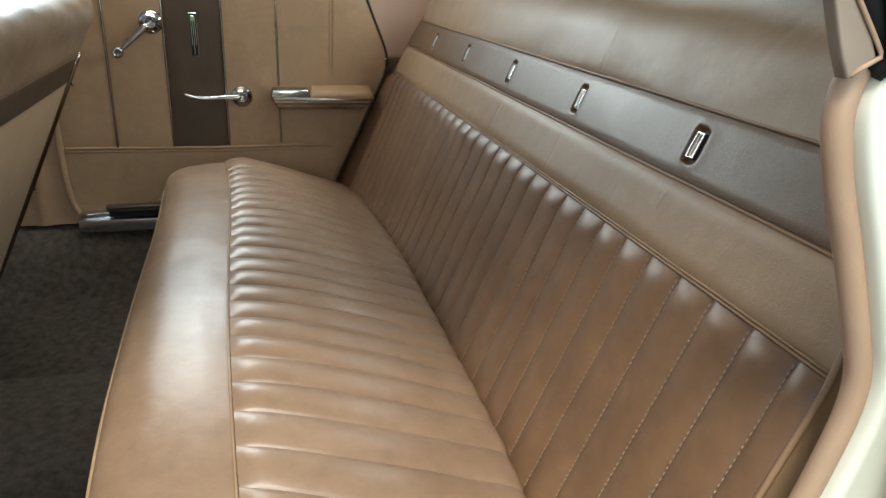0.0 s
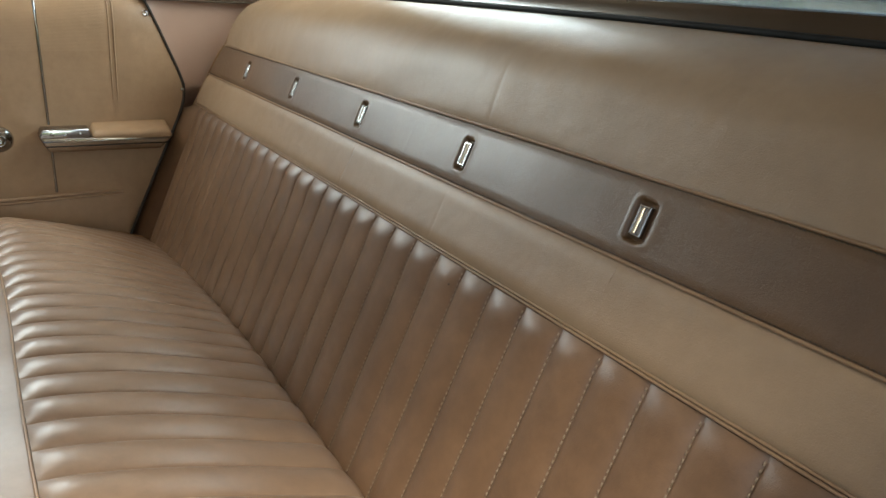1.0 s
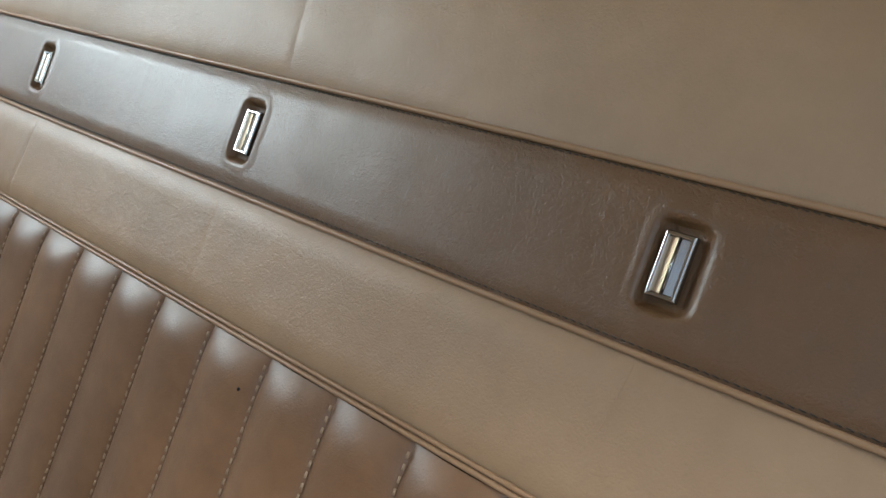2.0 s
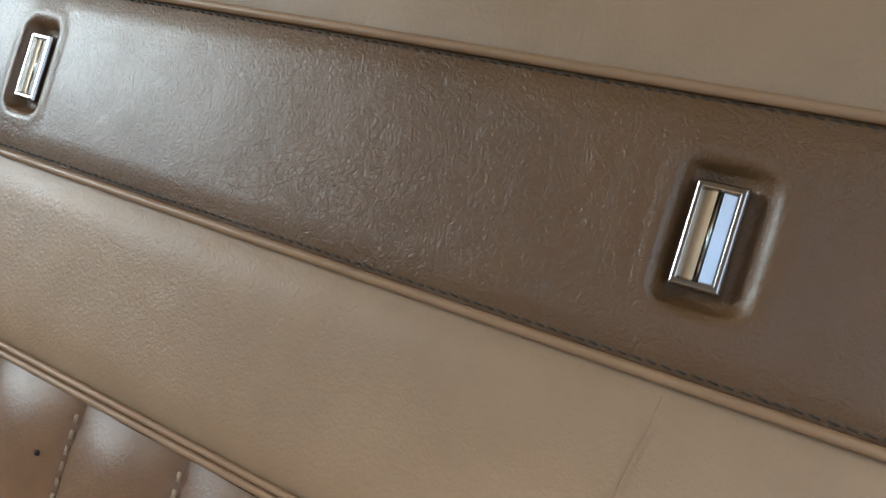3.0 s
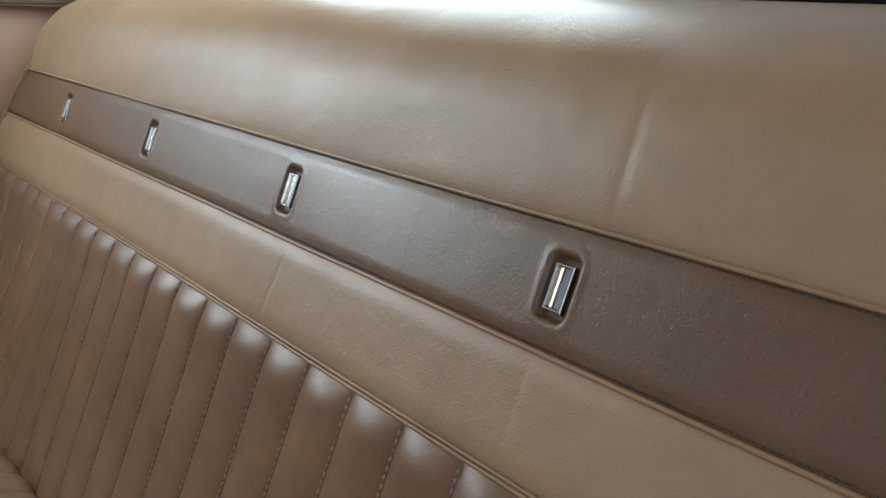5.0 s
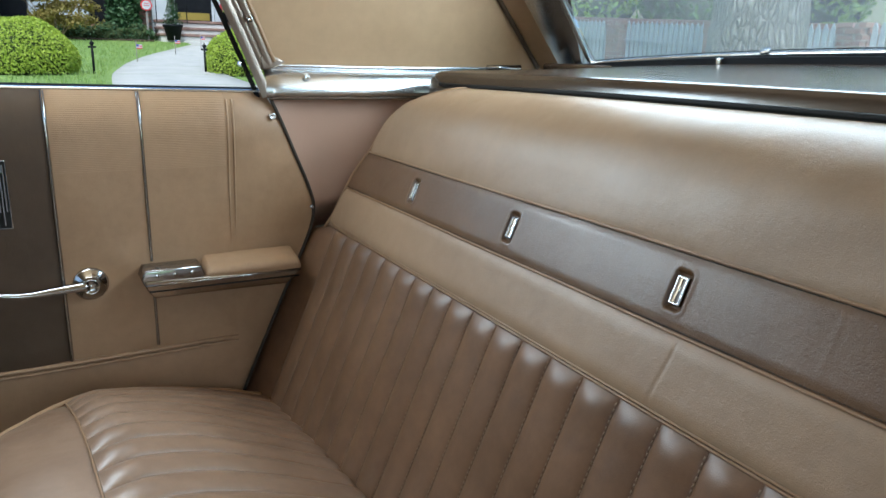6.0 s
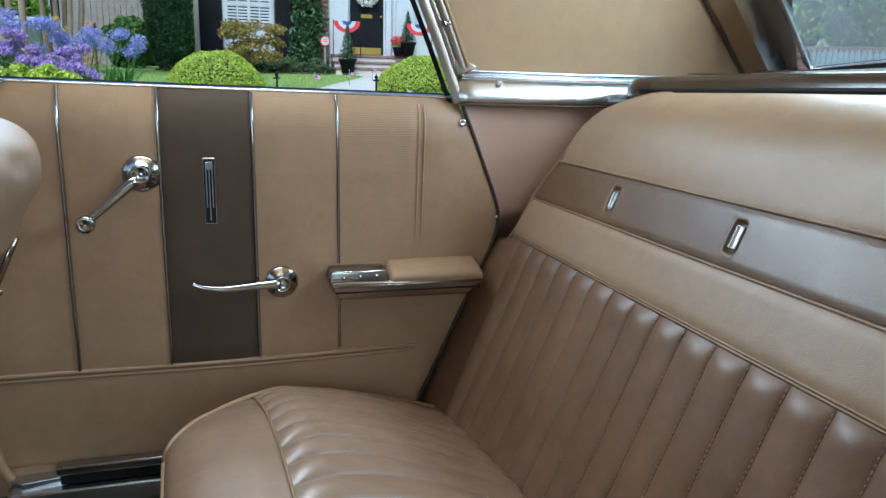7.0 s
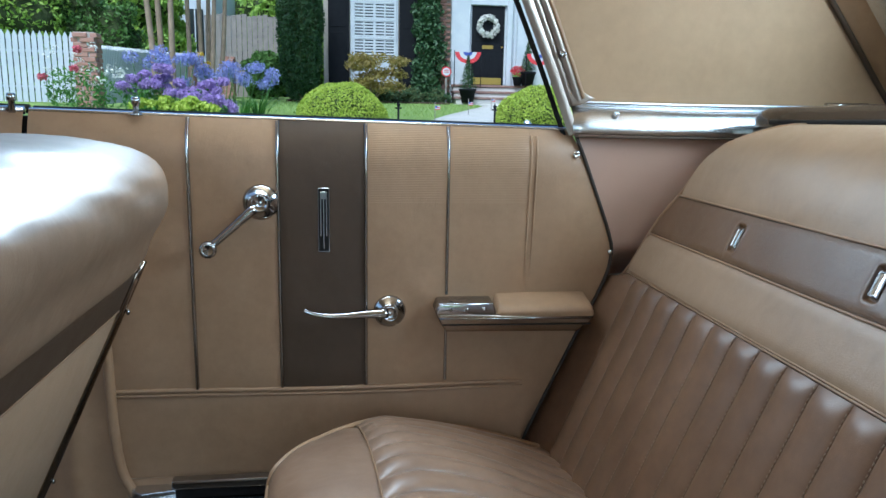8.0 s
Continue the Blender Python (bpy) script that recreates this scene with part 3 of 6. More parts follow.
for f in range(NF):
    v0, v1 = -1 + 2 * f / NF, -1 + 2 * (f + 1) / NF
    puff = random.uniform(0.85, 1.15)
    ks = span(PIPE_K + 0.15, PIPE_K + 5, 10) + span(PIPE_K + 6, 59, 22)

    def at(u, k, v0=v0, v1=v1, puff=puff):
        near = min(1.0, (k - PIPE_K) / 2.6)
        b = flute_profile(u, 0.66) * puff * (0.0062 + 0.0012 * math.exp(-(((k - PIPE_K - 2.2) / 2.6) ** 2))) * (1 - (1 - near) ** 2.4) * (1 - 0.55 * min(1, max(0, (k - 36) / 18)))
        return cush_at(k, v0 + (v1 - v0) * u, b)

    part("flute", grid(at, [0, 0.03, 0.07, 0.13, 0.21, 0.31, 0.42, 0.5, 0.58, 0.69, 0.79, 0.87, 0.93, 0.97, 1], ks), TAN_CUSHION_LIT, cushion)


def bolster_at(v, k):
    x, y, z = cush_at(k, v, 0.004 * min(1.0, (PIPE_K - k) / 3) if k < PIPE_K else 0)
    return x, y, z + 0.0016 * noise.noise(Vector((y * 5, k * 0.12, 1.0))) + 0.0011 * noise.noise(Vector((y * 14, k * 0.2, 7.0)))


part("front_bolster", grid(bolster_at, span(-1, 1, 141), span(0, PIPE_K - 0.1, 30)), TAN_CUSHION_LIT, cushion, "smooth tan vinyl front bolster with faint creases")
part("flute_piping", tube([cush_at(PIPE_K, v, 0.0016) for v in span(-1, 1, 100)], 0.0015, 8), PIPING, cushion, "tan piping across the cushion")
part("seam", tube([cush_at(PIPE_K + 0.12, v, 0.0008) for v in span(-1, 1, 100)], 0.0008, 6), SEAM_DARK, cushion, "dark seam beside the piping")
part("front_welt", tube([cush_at(5, v, 0.0045) for v in span(-1, 1, 120)], 0.0034, 8), TAN, cushion, "light tan welt round the front edge")


def apron_at(v, s):
    x, y, z = cush_at(0, v)
    return x + 0.05 * s + 0.004, y, z - (z - 0.225) * s


part("apron", grid(apron_at, span(-1, 1, 60), span(0, 1, 8)), TAN, cushion, "tan vinyl front face of the cushion")
for side in (-1, 1):
    part("end_welt", tube([cush_at(k, side, 0.003) for k in span(0, 58, 60)], 0.0046, 8), TAN, cushion, "light tan welt at the end")
    part("end_panel", grid(lambda k, s: tuple(a if i < 2 else a - (a - 0.225) * s for i, a in enumerate(cush_at(k, side))), span(0, 58, 40), span(0, 1, 4)), TAN, cushion)

# ---------------------------------------------------------------- front seat
front_seat = thing("front_seat", (-0.62, MID, 0.22), "tan vinyl front bench seat back with brown band and chrome edging", "car seat")
F_HALF = 0.572


def front_at(z, out=0.0):
    return -0.437 + 0.47 * (z - 0.813) + 0.905 * out, z - 0.425 * out


FRONT_ROLL = smooth_curve([front_at(0.805), front_at(0.822, 0.012), (-0.405, 0.852), (-0.386, 0.885), (-0.383, 0.912), (-0.392, 0.935), (-0.420, 0.956), (-0.47, 0.968), (-0.54, 0.971), (-0.61, 0.960), (-0.655, 0.930), (-0.67, 0.87), (-0.665, 0.78)], 46)


def front_roll_at(v, k):
    x, z = FRONT_ROLL[k]
    cx, cz = -0.52, 0.84
    e = max(0.0, (abs(v) - 0.80) / 0.20)
    shrink = 1 - 0.22 * (1 - math.sqrt(max(0.0, 1 - e * e)))
    y = MID + F_HALF * v
    sag = 0.0022 * noise.noise(Vector((y * 22 + k * 0.5, k * 0.09, 8.2))) + 0.004 * noise.noise(Vector((y * 4, k * 0.1, 3.3))) + 0.0035 * noise.noise(Vector((y * 9 + k * 0.15, k * 0.12, 6.1)))
    up = 1 if k > 3 else k / 3
    return cx + (x - cx) * (1 - (1 - shrink) * up) + sag, y, cz + (z - cz) * shrink + sag * 0.6


vs_front = sorted(set(span(-1, 1, 61) + [s * e for s in (-1, 1) for e in (0.83, 0.86, 0.89, 0.92, 0.94, 0.96, 0.975, 0.985, 0.993, 0.998)]))
bm = grid(front_roll_at, vs_front, range(46))
part("top_roll", bm, DIMMED_ROLL_VINYL, front_seat, "rounded tan vinyl top roll")
for side in (-1, 1):
    bm = bmesh.new()
    bm.faces.new([bm.verts.new(front_roll_at(side, k)) for k in range(46)])
    part("end_panel", bm, TAN, front_seat)


def front_field(z0, z1, swell, amp):
    def at(v, s):
        z = z0 + (z1 - z0) * s
        y = MID + F_HALF * v
        edge = min(1.0, 6 * min(s, 1 - s), 14 * (1 - abs(v)))
        x, zz = front_at(z, swell * (1 - (1 - edge) ** 2) + wave(y, z, amp) * edge)
        return x, y, zz

    return grid(at, vs_front, span(0, 1, 20))


part("band", front_field(0.753, 0.806, 0.003, 0.0006), BROWN_DOOR, front_seat, "dark brown vinyl band")
part("back_panel", front_field(0.27, 0.752, 0.004, 0.003), LIT_PANEL_VINYL, front_seat, "plain tan vinyl back panel")
for z in (0.7535, 0.8055):
    pts = []
    for v in span(-0.99, 0.99, 60):
        x, zz = front_at(z, 0.0012)
        pts.append((x, MID + F_HALF * v, zz))
    part("seam", tube(pts, 0.0010, 6), PIPING, front_seat)
for side in (-1, 1):
    y = MID + side * (F_HALF + 0.0005)
    rows = [front_at(z, 0.0) for z in span(0.815, 0.30, 20)]
    part("side_trim", tube([(x + 0.002, y, z) for x, z in rows], [0.0052 + 0.0022 * math.sin(i / 19 * math.pi) for i in range(20)], 8), BROWN_TINT_CHROME, front_seat, "slim dull chrome edging strip")
    part("side_panel", grid(lambda z, s, y=y: (front_at(z)[0] - 0.13 * s, y, z), span(0.27, 0.82, 12), span(0, 1, 6)), TAN, front_seat)
    bm = tube([(front_at(z)[0] - 0.006, y + side * 0.001, z) for z in span(0.79, 0.30, 12)], 0.0022, 6)
    part("edge_gap", bm, BLACK, front_seat)
    for z in (0.751, 0.53):
        x, zz = front_at(z, 0.004)
        part("screw", lathe([(0, 0.0035), (0.002, 0.0033), (0.0032, 0.002)], (x + 0.006, y, zz), (0.8, side * 0.6, 0), 12), CHROME, front_seat, "small chrome screw")
bm = box(-0.98, -0.66, MID - F_HALF, MID + F_HALF, 0.27, 0.50, 0.04, 3)
part("seat_base", bm, TAN, front_seat)

# ---------------------------------------------------------------- doors, pillars and trim, built once for each side
DOOR_Y = 2.015


def belt(x):
    """Height of the window sill line along the car."""
    return 0.979 - 0.019 * x


REAR_EDGE = smooth_curve([(0.164, 0.974), (0.181, 0.938), (0.207, 0.874), (0.231, 0.812), (0.237, 0.778), (0.226, 0.732), (0.180, 0.634), (0.112, 0.486), (0.075, 0.40), (0.045, 0.33)], 40)
NEAR_EDGE = smooth_curve([(0.184, 0.972), (0.174, 0.940), (0.182, 0.905), (0.200, 0.862), (0.221, 0.808), (0.229, 0.776), (0.222, 0.732), (0.193, 0.638), (0.140, 0.486), (0.105, 0.40), (0.075, 0.33)], 40)
rear_door = thing("rear_door", (-0.2, DOOR_Y, 0.42), "closed rear car door with tan vinyl trim panel and chrome strips", "car door")


def door_face(x0, x1, z0, z1, y=0.0, nx=24, nz=30):
    """A sheet of the door's inner face, which rolls outward under the window."""

    def at(x, s):
        top = belt(x) if z1 is None else z1
        z = z0 + (top - z0) * s
        r = max(0.0, (z - (belt(x) - 0.062)) / 0.062)
        u = (x - x0) / (x1 - x0)
        pad = 0.0026 * max(0.0, math.sin(math.pi * u)) ** 0.4 * max(0.0, min(1.0, (belt(x) - z) / 0.02, abs(z - WELT) / 0.02 + 0.2))
        lump = 0.0014 * noise.noise(Vector((x * 6, z * 6, 2.0))) + 0.0010 * noise.noise(Vector((x * 17, z * 13, 5.0)))
        # the vinyl is drawn into folds round the armrest and the handle
        fold = 0.0030 * math.exp(-(((x + 0.062 + 0.9 * (z - 0.712)) / 0.008) ** 2) - ((z - 0.712) / 0.024) ** 2)
        fold += 0.0022 * math.exp(-(((x + 0.088 - 0.5 * (z - 0.70)) / 0.012) ** 2) - ((z - 0.715) / 0.03) ** 2)
        return x, DOOR_Y + y + 0.016 * r * r - pad + lump - fold, z

    return grid(at, span(x0, x1, nx), span(0, 1, nz))


S1, S2, S3, S4 = -0.416, -0.2875, -0.157, -0.031
WELT = 0.566
part("trim_panel", door_face(S1, S2, WELT + 0.006, None), TAN, rear_door, "tan vinyl trim panel")
part("trim_panel", door_face(-0.634, S1, WELT + 0.006, None), TAN, rear_door, "tan vinyl trim panel")
part("brown_panel", door_face(S2, S3, WELT + 0.004, None), BROWN_DOOR, rear_door, "dark brown vinyl centre panel")
part("ribbed_panel", door_face(S3, 0.096, 0.862, None, 0, 30, 16), TAN_RIB, rear_door, "finely ribbed tan vinyl")
part("trim_panel", door_face(S3, 0.096, WELT + 0.006, 0.862), TAN, rear_door, "tan vinyl trim panel")


def door_tail(s, k):
    x, z = REAR_EDGE[k]
    x0 = 0.096
    xx = x0 + (x + 0.001 - x0) * s
    zz = z + (belt(xx) - 0.974) * max(0.0, (z - 0.90) / 0.074)
    r = max(0.0, (zz - (belt(xx) - 0.062)) / 0.062)
    return xx, DOOR_Y + 0.016 * r * r + 0.010 * s * s, zz


part("rear_panel", grid(door_tail, span(0, 1, 10), range(0, 40)), TAN, rear_door, "plain tan vinyl rear field of the panel")
part("kick_panel", door_face(-0.545, 0.096, 0.428, WELT + 0.0058, 0.0005, 30, 14), TAN, rear_door, "plain tan vinyl lower panel")
part("kick_panel", door_face(-0.545, -0.458, 0.396, 0.428, 0.0005, 8, 4), TAN, rear_door, "plain tan vinyl lower corner")
for dz, r in ((0.003, 0.0038), (-0.0045, 0.0030)):
    part("welt", tube([(x, DOOR_Y - 0.001, WELT + dz + 0.002 * math.sin(x * 9)) for x in span(-0.545, 0.098, 40)], [r * min(1.0, (39.6 - i) / 2) for i in range(40)], 8), TAN, rear_door, "raised tan welt")
for x in (0.099, 0.108):
    part("pleat", tube([(x - 0.006 * (0.966 - z) / 0.25, DOOR_Y - 0.001 + 0.016 * max(0, (z - 0.916) / 0.062) ** 2, z) for z in span(0.735, 0.966, 24)], [0.0015 * min(1.0, (i + 0.3) / 9) for i in range(24)], 8), TAN, rear_door, "upright raised pleat")
for x, z0, z1 in ((S1, 0.572, 1), (S2, 0.572, 1), (S3, 0.572, 1), (S4, 0.577, 0.668), (S4, 0.718, 1)):
    def strip_at(u, z, x=x):
        r = max(0.0, (z - (belt(x) - 0.062)) / 0.062)
        a = math.pi * u
        return x - 0.0030 * math.cos(a), DOOR_Y + 0.016 * r * r - 0.0050 * math.sin(a) + 0.0009 * noise.noise(Vector((x * 50, z * 34, 0))), z

    part("chrome_strip", grid(strip_at, span(0, 1, 9), span(z0, min(z1, belt(x) - 0.001), 40)), CHROME, rear_door, "slim upright chrome strip")

# window sill rail, seal and lock buttons
rail = [(x, belt(x)) for x in span(-0.634, 0.158, 30)]
part("sill_rail", grid(lambda k, a: (rail[k][0], DOOR_Y + 0.016 + 0.006 - 0.006 * math.cos(a), rail[k][1] + 0.0045 * math.sin(a) + 0.0005), range(30), span(0, math.pi, 8)), SATIN, rear_door, "bright metal rail along the window sill")
part("window_seal", tube([(x, DOOR_Y + 0.036, z + 0.001) for x, z in rail], 0.0065, 8), BLACK, rear_door, "black rubber window seal")
part("outer_sill", box(-0.634, 0.158, DOOR_Y + 0.045, DOOR_Y + 0.11, 0.93, 0.962, 0.008), WHITE_BODY, rear_door)
for x in (-0.487,):
    lb = part("lock_button", lathe([(0, 0.0045), (0.016, 0.0042), (0.017, 0.0062), (0.024, 0.0066), (0.0275, 0.005)], (x, DOOR_Y + 0.014, belt(x) - 0.002), (0, 0, 1), 16), CHROME, rear_door, "chrome lock button")
    part("ferrule", lathe([(0, 0.0095), (0.0025, 0.008)], (x, DOOR_Y + 0.014, belt(x) - 0.001), (0, 0, 1), 16), CHROME, lb)
for x, z in ((0.172, 0.9385), (-0.487, 0.944)):
    part("screw", lathe([(0, 0.0062), (0.0022, 0.0058), (0.003, 0.0035), (0.0022, 0.0028), (0.0024, 0.0005)], (x, DOOR_Y + 0.006, z), (0, -1, 0), 16), SATIN, rear_door, "small cupped screw")

# window crank
CX, CZ = -0.3125, 0.8635
crank = part("window_crank", lathe([(0, 0.0262), (0.003, 0.0266), (0.006, 0.0235), (0.013, 0.0142), (0.0155, 0.0128), (0.021, 0.0128), (0.0225, 0.0115), (0.0212, 0.0102), (0.0170, 0.004), (0.0178, 0.002)], (CX, DOOR_Y, CZ), (0, -1, 0), 36), CHROME, rear_door, "chrome window crank")
arm = [Vector((CX, DOOR_Y - 0.017, CZ)).lerp(Vector((CX - 0.0735, DOOR_Y - 0.026, CZ - 0.0655)), t) for t in span(0.10, 1, 12)]
part("arm", tube(arm, [0.0078 - 0.0026 * i / 11 for i in range(12)], 10), CHROME, crank)
part("knob", lathe([(0, 0.005), (0.004, 0.0085), (0.006, 0.0122), (0.012, 0.0130), (0.018, 0.0124), (0.021, 0.0105), (0.0200, 0.0065), (0.0160, 0.001)], arm[-1] + Vector((0, 0.003, 0)), (0.05, -1, 0), 12), CHROME, crank, "faceted chrome knob")

# inner door handle
HX, HZ = -0.1205, 0.6925
handle = part("door_handle", lathe([(0, 0.0250), (0.003, 0.0254), (0.006, 0.0225), (0.013, 0.0135), (0.0155, 0.0122), (0.021, 0.0120), (0.022, 0.0105), (0.0202, 0.0095), (0.0180, 0.003), (0.0190, 0.001)], (HX, DOOR_Y, HZ), (0, -1, 0), 36), CHROME, rear_door, "chrome inner door handle")
lev = smooth_curve([(HX - 0.004, DOOR_Y - 0.016, HZ + 0.001), (HX - 0.04, DOOR_Y - 0.022, HZ + 0.001), (HX - 0.085, DOOR_Y - 0.030, HZ + 0.001), (HX - 0.115, DOOR_Y - 0.034, HZ + 0.006), (HX - 0.1295, DOOR_Y - 0.034, HZ + 0.012)], 18)
part("lever", tube(lev, [0.0088 - 0.0052 * min(1, i / 11) for i in range(18)], 10, None, 0.75), CHROME, handle)

# tall badge on the brown panel
BX = -0.2205
badge = part("badge", box(BX - 0.0092, BX + 0.0092, DOOR_Y - 0.004, DOOR_Y + 0.002, 0.787, 0.886, 0.001, 1), CHROME, rear_door, "tall black and chrome badge", False)
part("badge_field", box(BX - 0.0076, BX + 0.0076, DOOR_Y - 0.0046, DOOR_Y - 0.0035, 0.789, 0.884, 0.0), BLACK, badge, "", False)
bars = ((-0.0042, 0.812, 0.879), (0.0, 0.793, 0.879), (0.0042, 0.812, 0.879))
for dx, z0, z1 in bars:
    part("bar", box(BX + dx - 0.0011, BX + dx + 0.0011, DOOR_Y - 0.0062, DOOR_Y - 0.0044, z0, z1, 0.0004, 1), CHROME, badge, "", False)
part("bar_head", box(BX - 0.0053, BX + 0.0053, DOOR_Y - 0.0066, DOOR_Y - 0.0044, 0.868, 0.880, 0.0005, 1), CHROME, badge, "", False)

# armrest with ashtray
arm_base = [(-0.050, 0.700), (-0.046, 0.684), (-0.036, 0.670), (0.172, 0.667), (0.197, 0.690)]
armrest = part("armrest", slab(arm_base, DOOR_Y - 0.047, DOOR_Y + 0.001, 0.004, 3), BROWN_TINT_CHROME, rear_door, "chrome armrest base")
part("groove", tube([(-0.043, DOOR_Y - 0.0475, 0.681), (0.192, DOOR_Y - 0.0475, 0.679)], 0.0012, 6), BLACK, armrest)
part("edge", tube([(-0.047, DOOR_Y - 0.0465, 0.6905), (0.195, DOOR_Y - 0.0465, 0.6885)], 0.0016, 8), CHROME, armrest, "bright chrome edge")


def pad_at(u, k):
    x = 0.042 + 0.156 * u
    prof = smooth_curve([(0.0, 0.7195), (-0.010, 0.7165), (-0.026, 0.7128), (-0.040, 0.7085), (-0.0475, 0.7005), (-0.046, 0.691)], 15)[k]
    e = min(1.0, u / 0.06, (1 - u) / 0.05)
    dip = 1 - math.sqrt(max(0.0, 1 - (1 - e) ** 2))
    return x, DOOR_Y + prof[0] * (1 - 0.1 * dip), 0.691 + (prof[1] - 0.691) * (1 - 0.75 * dip)


part("pad", grid(pad_at, sorted(set(span(0, 1, 18) + [0.01, 0.02, 0.035, 0.05, 0.97, 0.985, 0.995])), range(15)), TAN, armrest, "padded tan vinyl armrest top")
ash = part("ashtray", slab([(-0.053, 0.7005), (-0.047, 0.7005 + 0.014), (0.036, 0.7145), (0.041, 0.700), (0.038, 0.689), (-0.049, 0.6905)], DOOR_Y - 0.046, DOOR_Y, 0.003, 2), CHROME, armrest, "bright metal ashtray lid")
part("hinge", tube([(-0.044, DOOR_Y - 0.044, 0.7035), (0.034, DOOR_Y - 0.044, 0.703)], 0.0022, 8), CHROME, ash)
for x in (-0.03, -0.004, 0.022):
    part("stud", lathe([(0, 0.003), (0.003, 0.0025)], (x, DOOR_Y - 0.045, 0.7045), (0, -1, 0.3), 10), CHROME, ash)

# front door: only its tail shows past the front seat
front_door = thing("front_door", (-1.0, DOOR_Y, 0.42), "front car door with tan vinyl trim panel, closed", "car door")


def front_door_at(x, s):
    top = 0.9915
    z = 0.45 + (top - 0.45) * s
    r = max(0.0, (z - (top - 0.062)) / 0.062)
    return x, DOOR_Y + 0.016 * r * r, z


part("trim_panel", grid(front_door_at, span(-1.55, -0.641, 20), span(0, 1, 24)), TAN, front_door)
part("sill_rail", tube([(-1.55, DOOR_Y + 0.02, 0.9925), (-0.641, DOOR_Y + 0.02, 0.992)], 0.006, 8), SATIN, front_door)
part("window_seal", tube([(-1.55, DOOR_Y + 0.038, 0.994), (-0.641, DOOR_Y + 0.038, 0.994)], 0.0065, 8), BLACK, front_door)
fx = -0.655
part("lock_button", lathe([(0, 0.0045), (0.016, 0.0042), (0.017, 0.0062), (0.024, 0.0066), (0.0275, 0.005)], (fx, DOOR_Y + 0.014, 0.988), (0, 0, 1), 16), CHROME, front_door, "chrome lock button")
part("screw", lathe([(0, 0.0062), (0.0022, 0.0058), (0.003, 0.0035), (0.0022, 0.0028)], (-0.668, DOOR_Y + 0.006, 0.946), (0, -1, 0), 16), SATIN, front_door)

# the foot of the centre pillar, beside the front seat, and its lining
post = thing("centre_pillar_trim", (-0.6, 2.02, 0.25), "tan vinyl covered pillar foot between the doors", "pillar trim")


def post_at(x, z):
    r = math.exp(-(((x + 0.60) / 0.016) ** 2)) * 0.010
    return x, DOOR_Y - 0.004 - r, z


lace = smooth_curve([(-0.556, 0.80), (-0.549, 0.72), (-0.544, 0.63), (-0.542, 0.53), (-0.535, 0.45), (-0.519, 0.408), (-0.500, 0.385)], 24)
part("cover", grid(lambda s, k: post_at(-0.72 + (lace[k][0] + 0.72) * s, lace[k][1]), span(0, 1, 30), range(24)), TAN, post)
part("windlace", tube([(x, DOOR_Y - 0.006, z) for x, z in lace], 0.0078, 10), TAN, post, "soft tan windlace")

part("core", box(-0.665, -0.612, 2.034, 2.066, 0.30, 0.984, 0.004), BLACK, post, "black gap between the doors", False)

# sill plates
sill = thing("sill_plate", (-0.3, 2.0, 0.38), "bright metal door sill plate", "sill plate")
part("plate", box(-0.52, 0.05, 1.975, 2.06, 0.372, 0.402, 0.003), SATIN, sill)
part("rail", box(-0.456, 0.05, 1.985, 2.005, 0.420, 0.434, 0.003), CHROME, sill)
bm = bmesh.new()
tri = [(-0.520, 2.055), (-0.440, 1.994), (-0.502, 1.984), (-0.528, 2.010)]
lo, hi = [[bm.verts.new((x, y, z)) for x, y in tri] for z in (0.392, 0.416)]
bm.faces.new(lo)
bm.faces.new(hi)
for i in range(4):
    bm.faces.new((lo[i], lo[(i + 1) % 4], hi[(i + 1) % 4], hi[i]))
bmesh.ops.bevel(bm, geom=bm.edges[:], offset=0.0015, segments=2, affect="EDGES")
part("corner", bm, SATIN, sill, "bright corner of the sill plate", False)
part("seal", box(-0.452, 0.05, 1.99, 2.03, 0.403, 0.4195, 0.002), BLACK, sill)


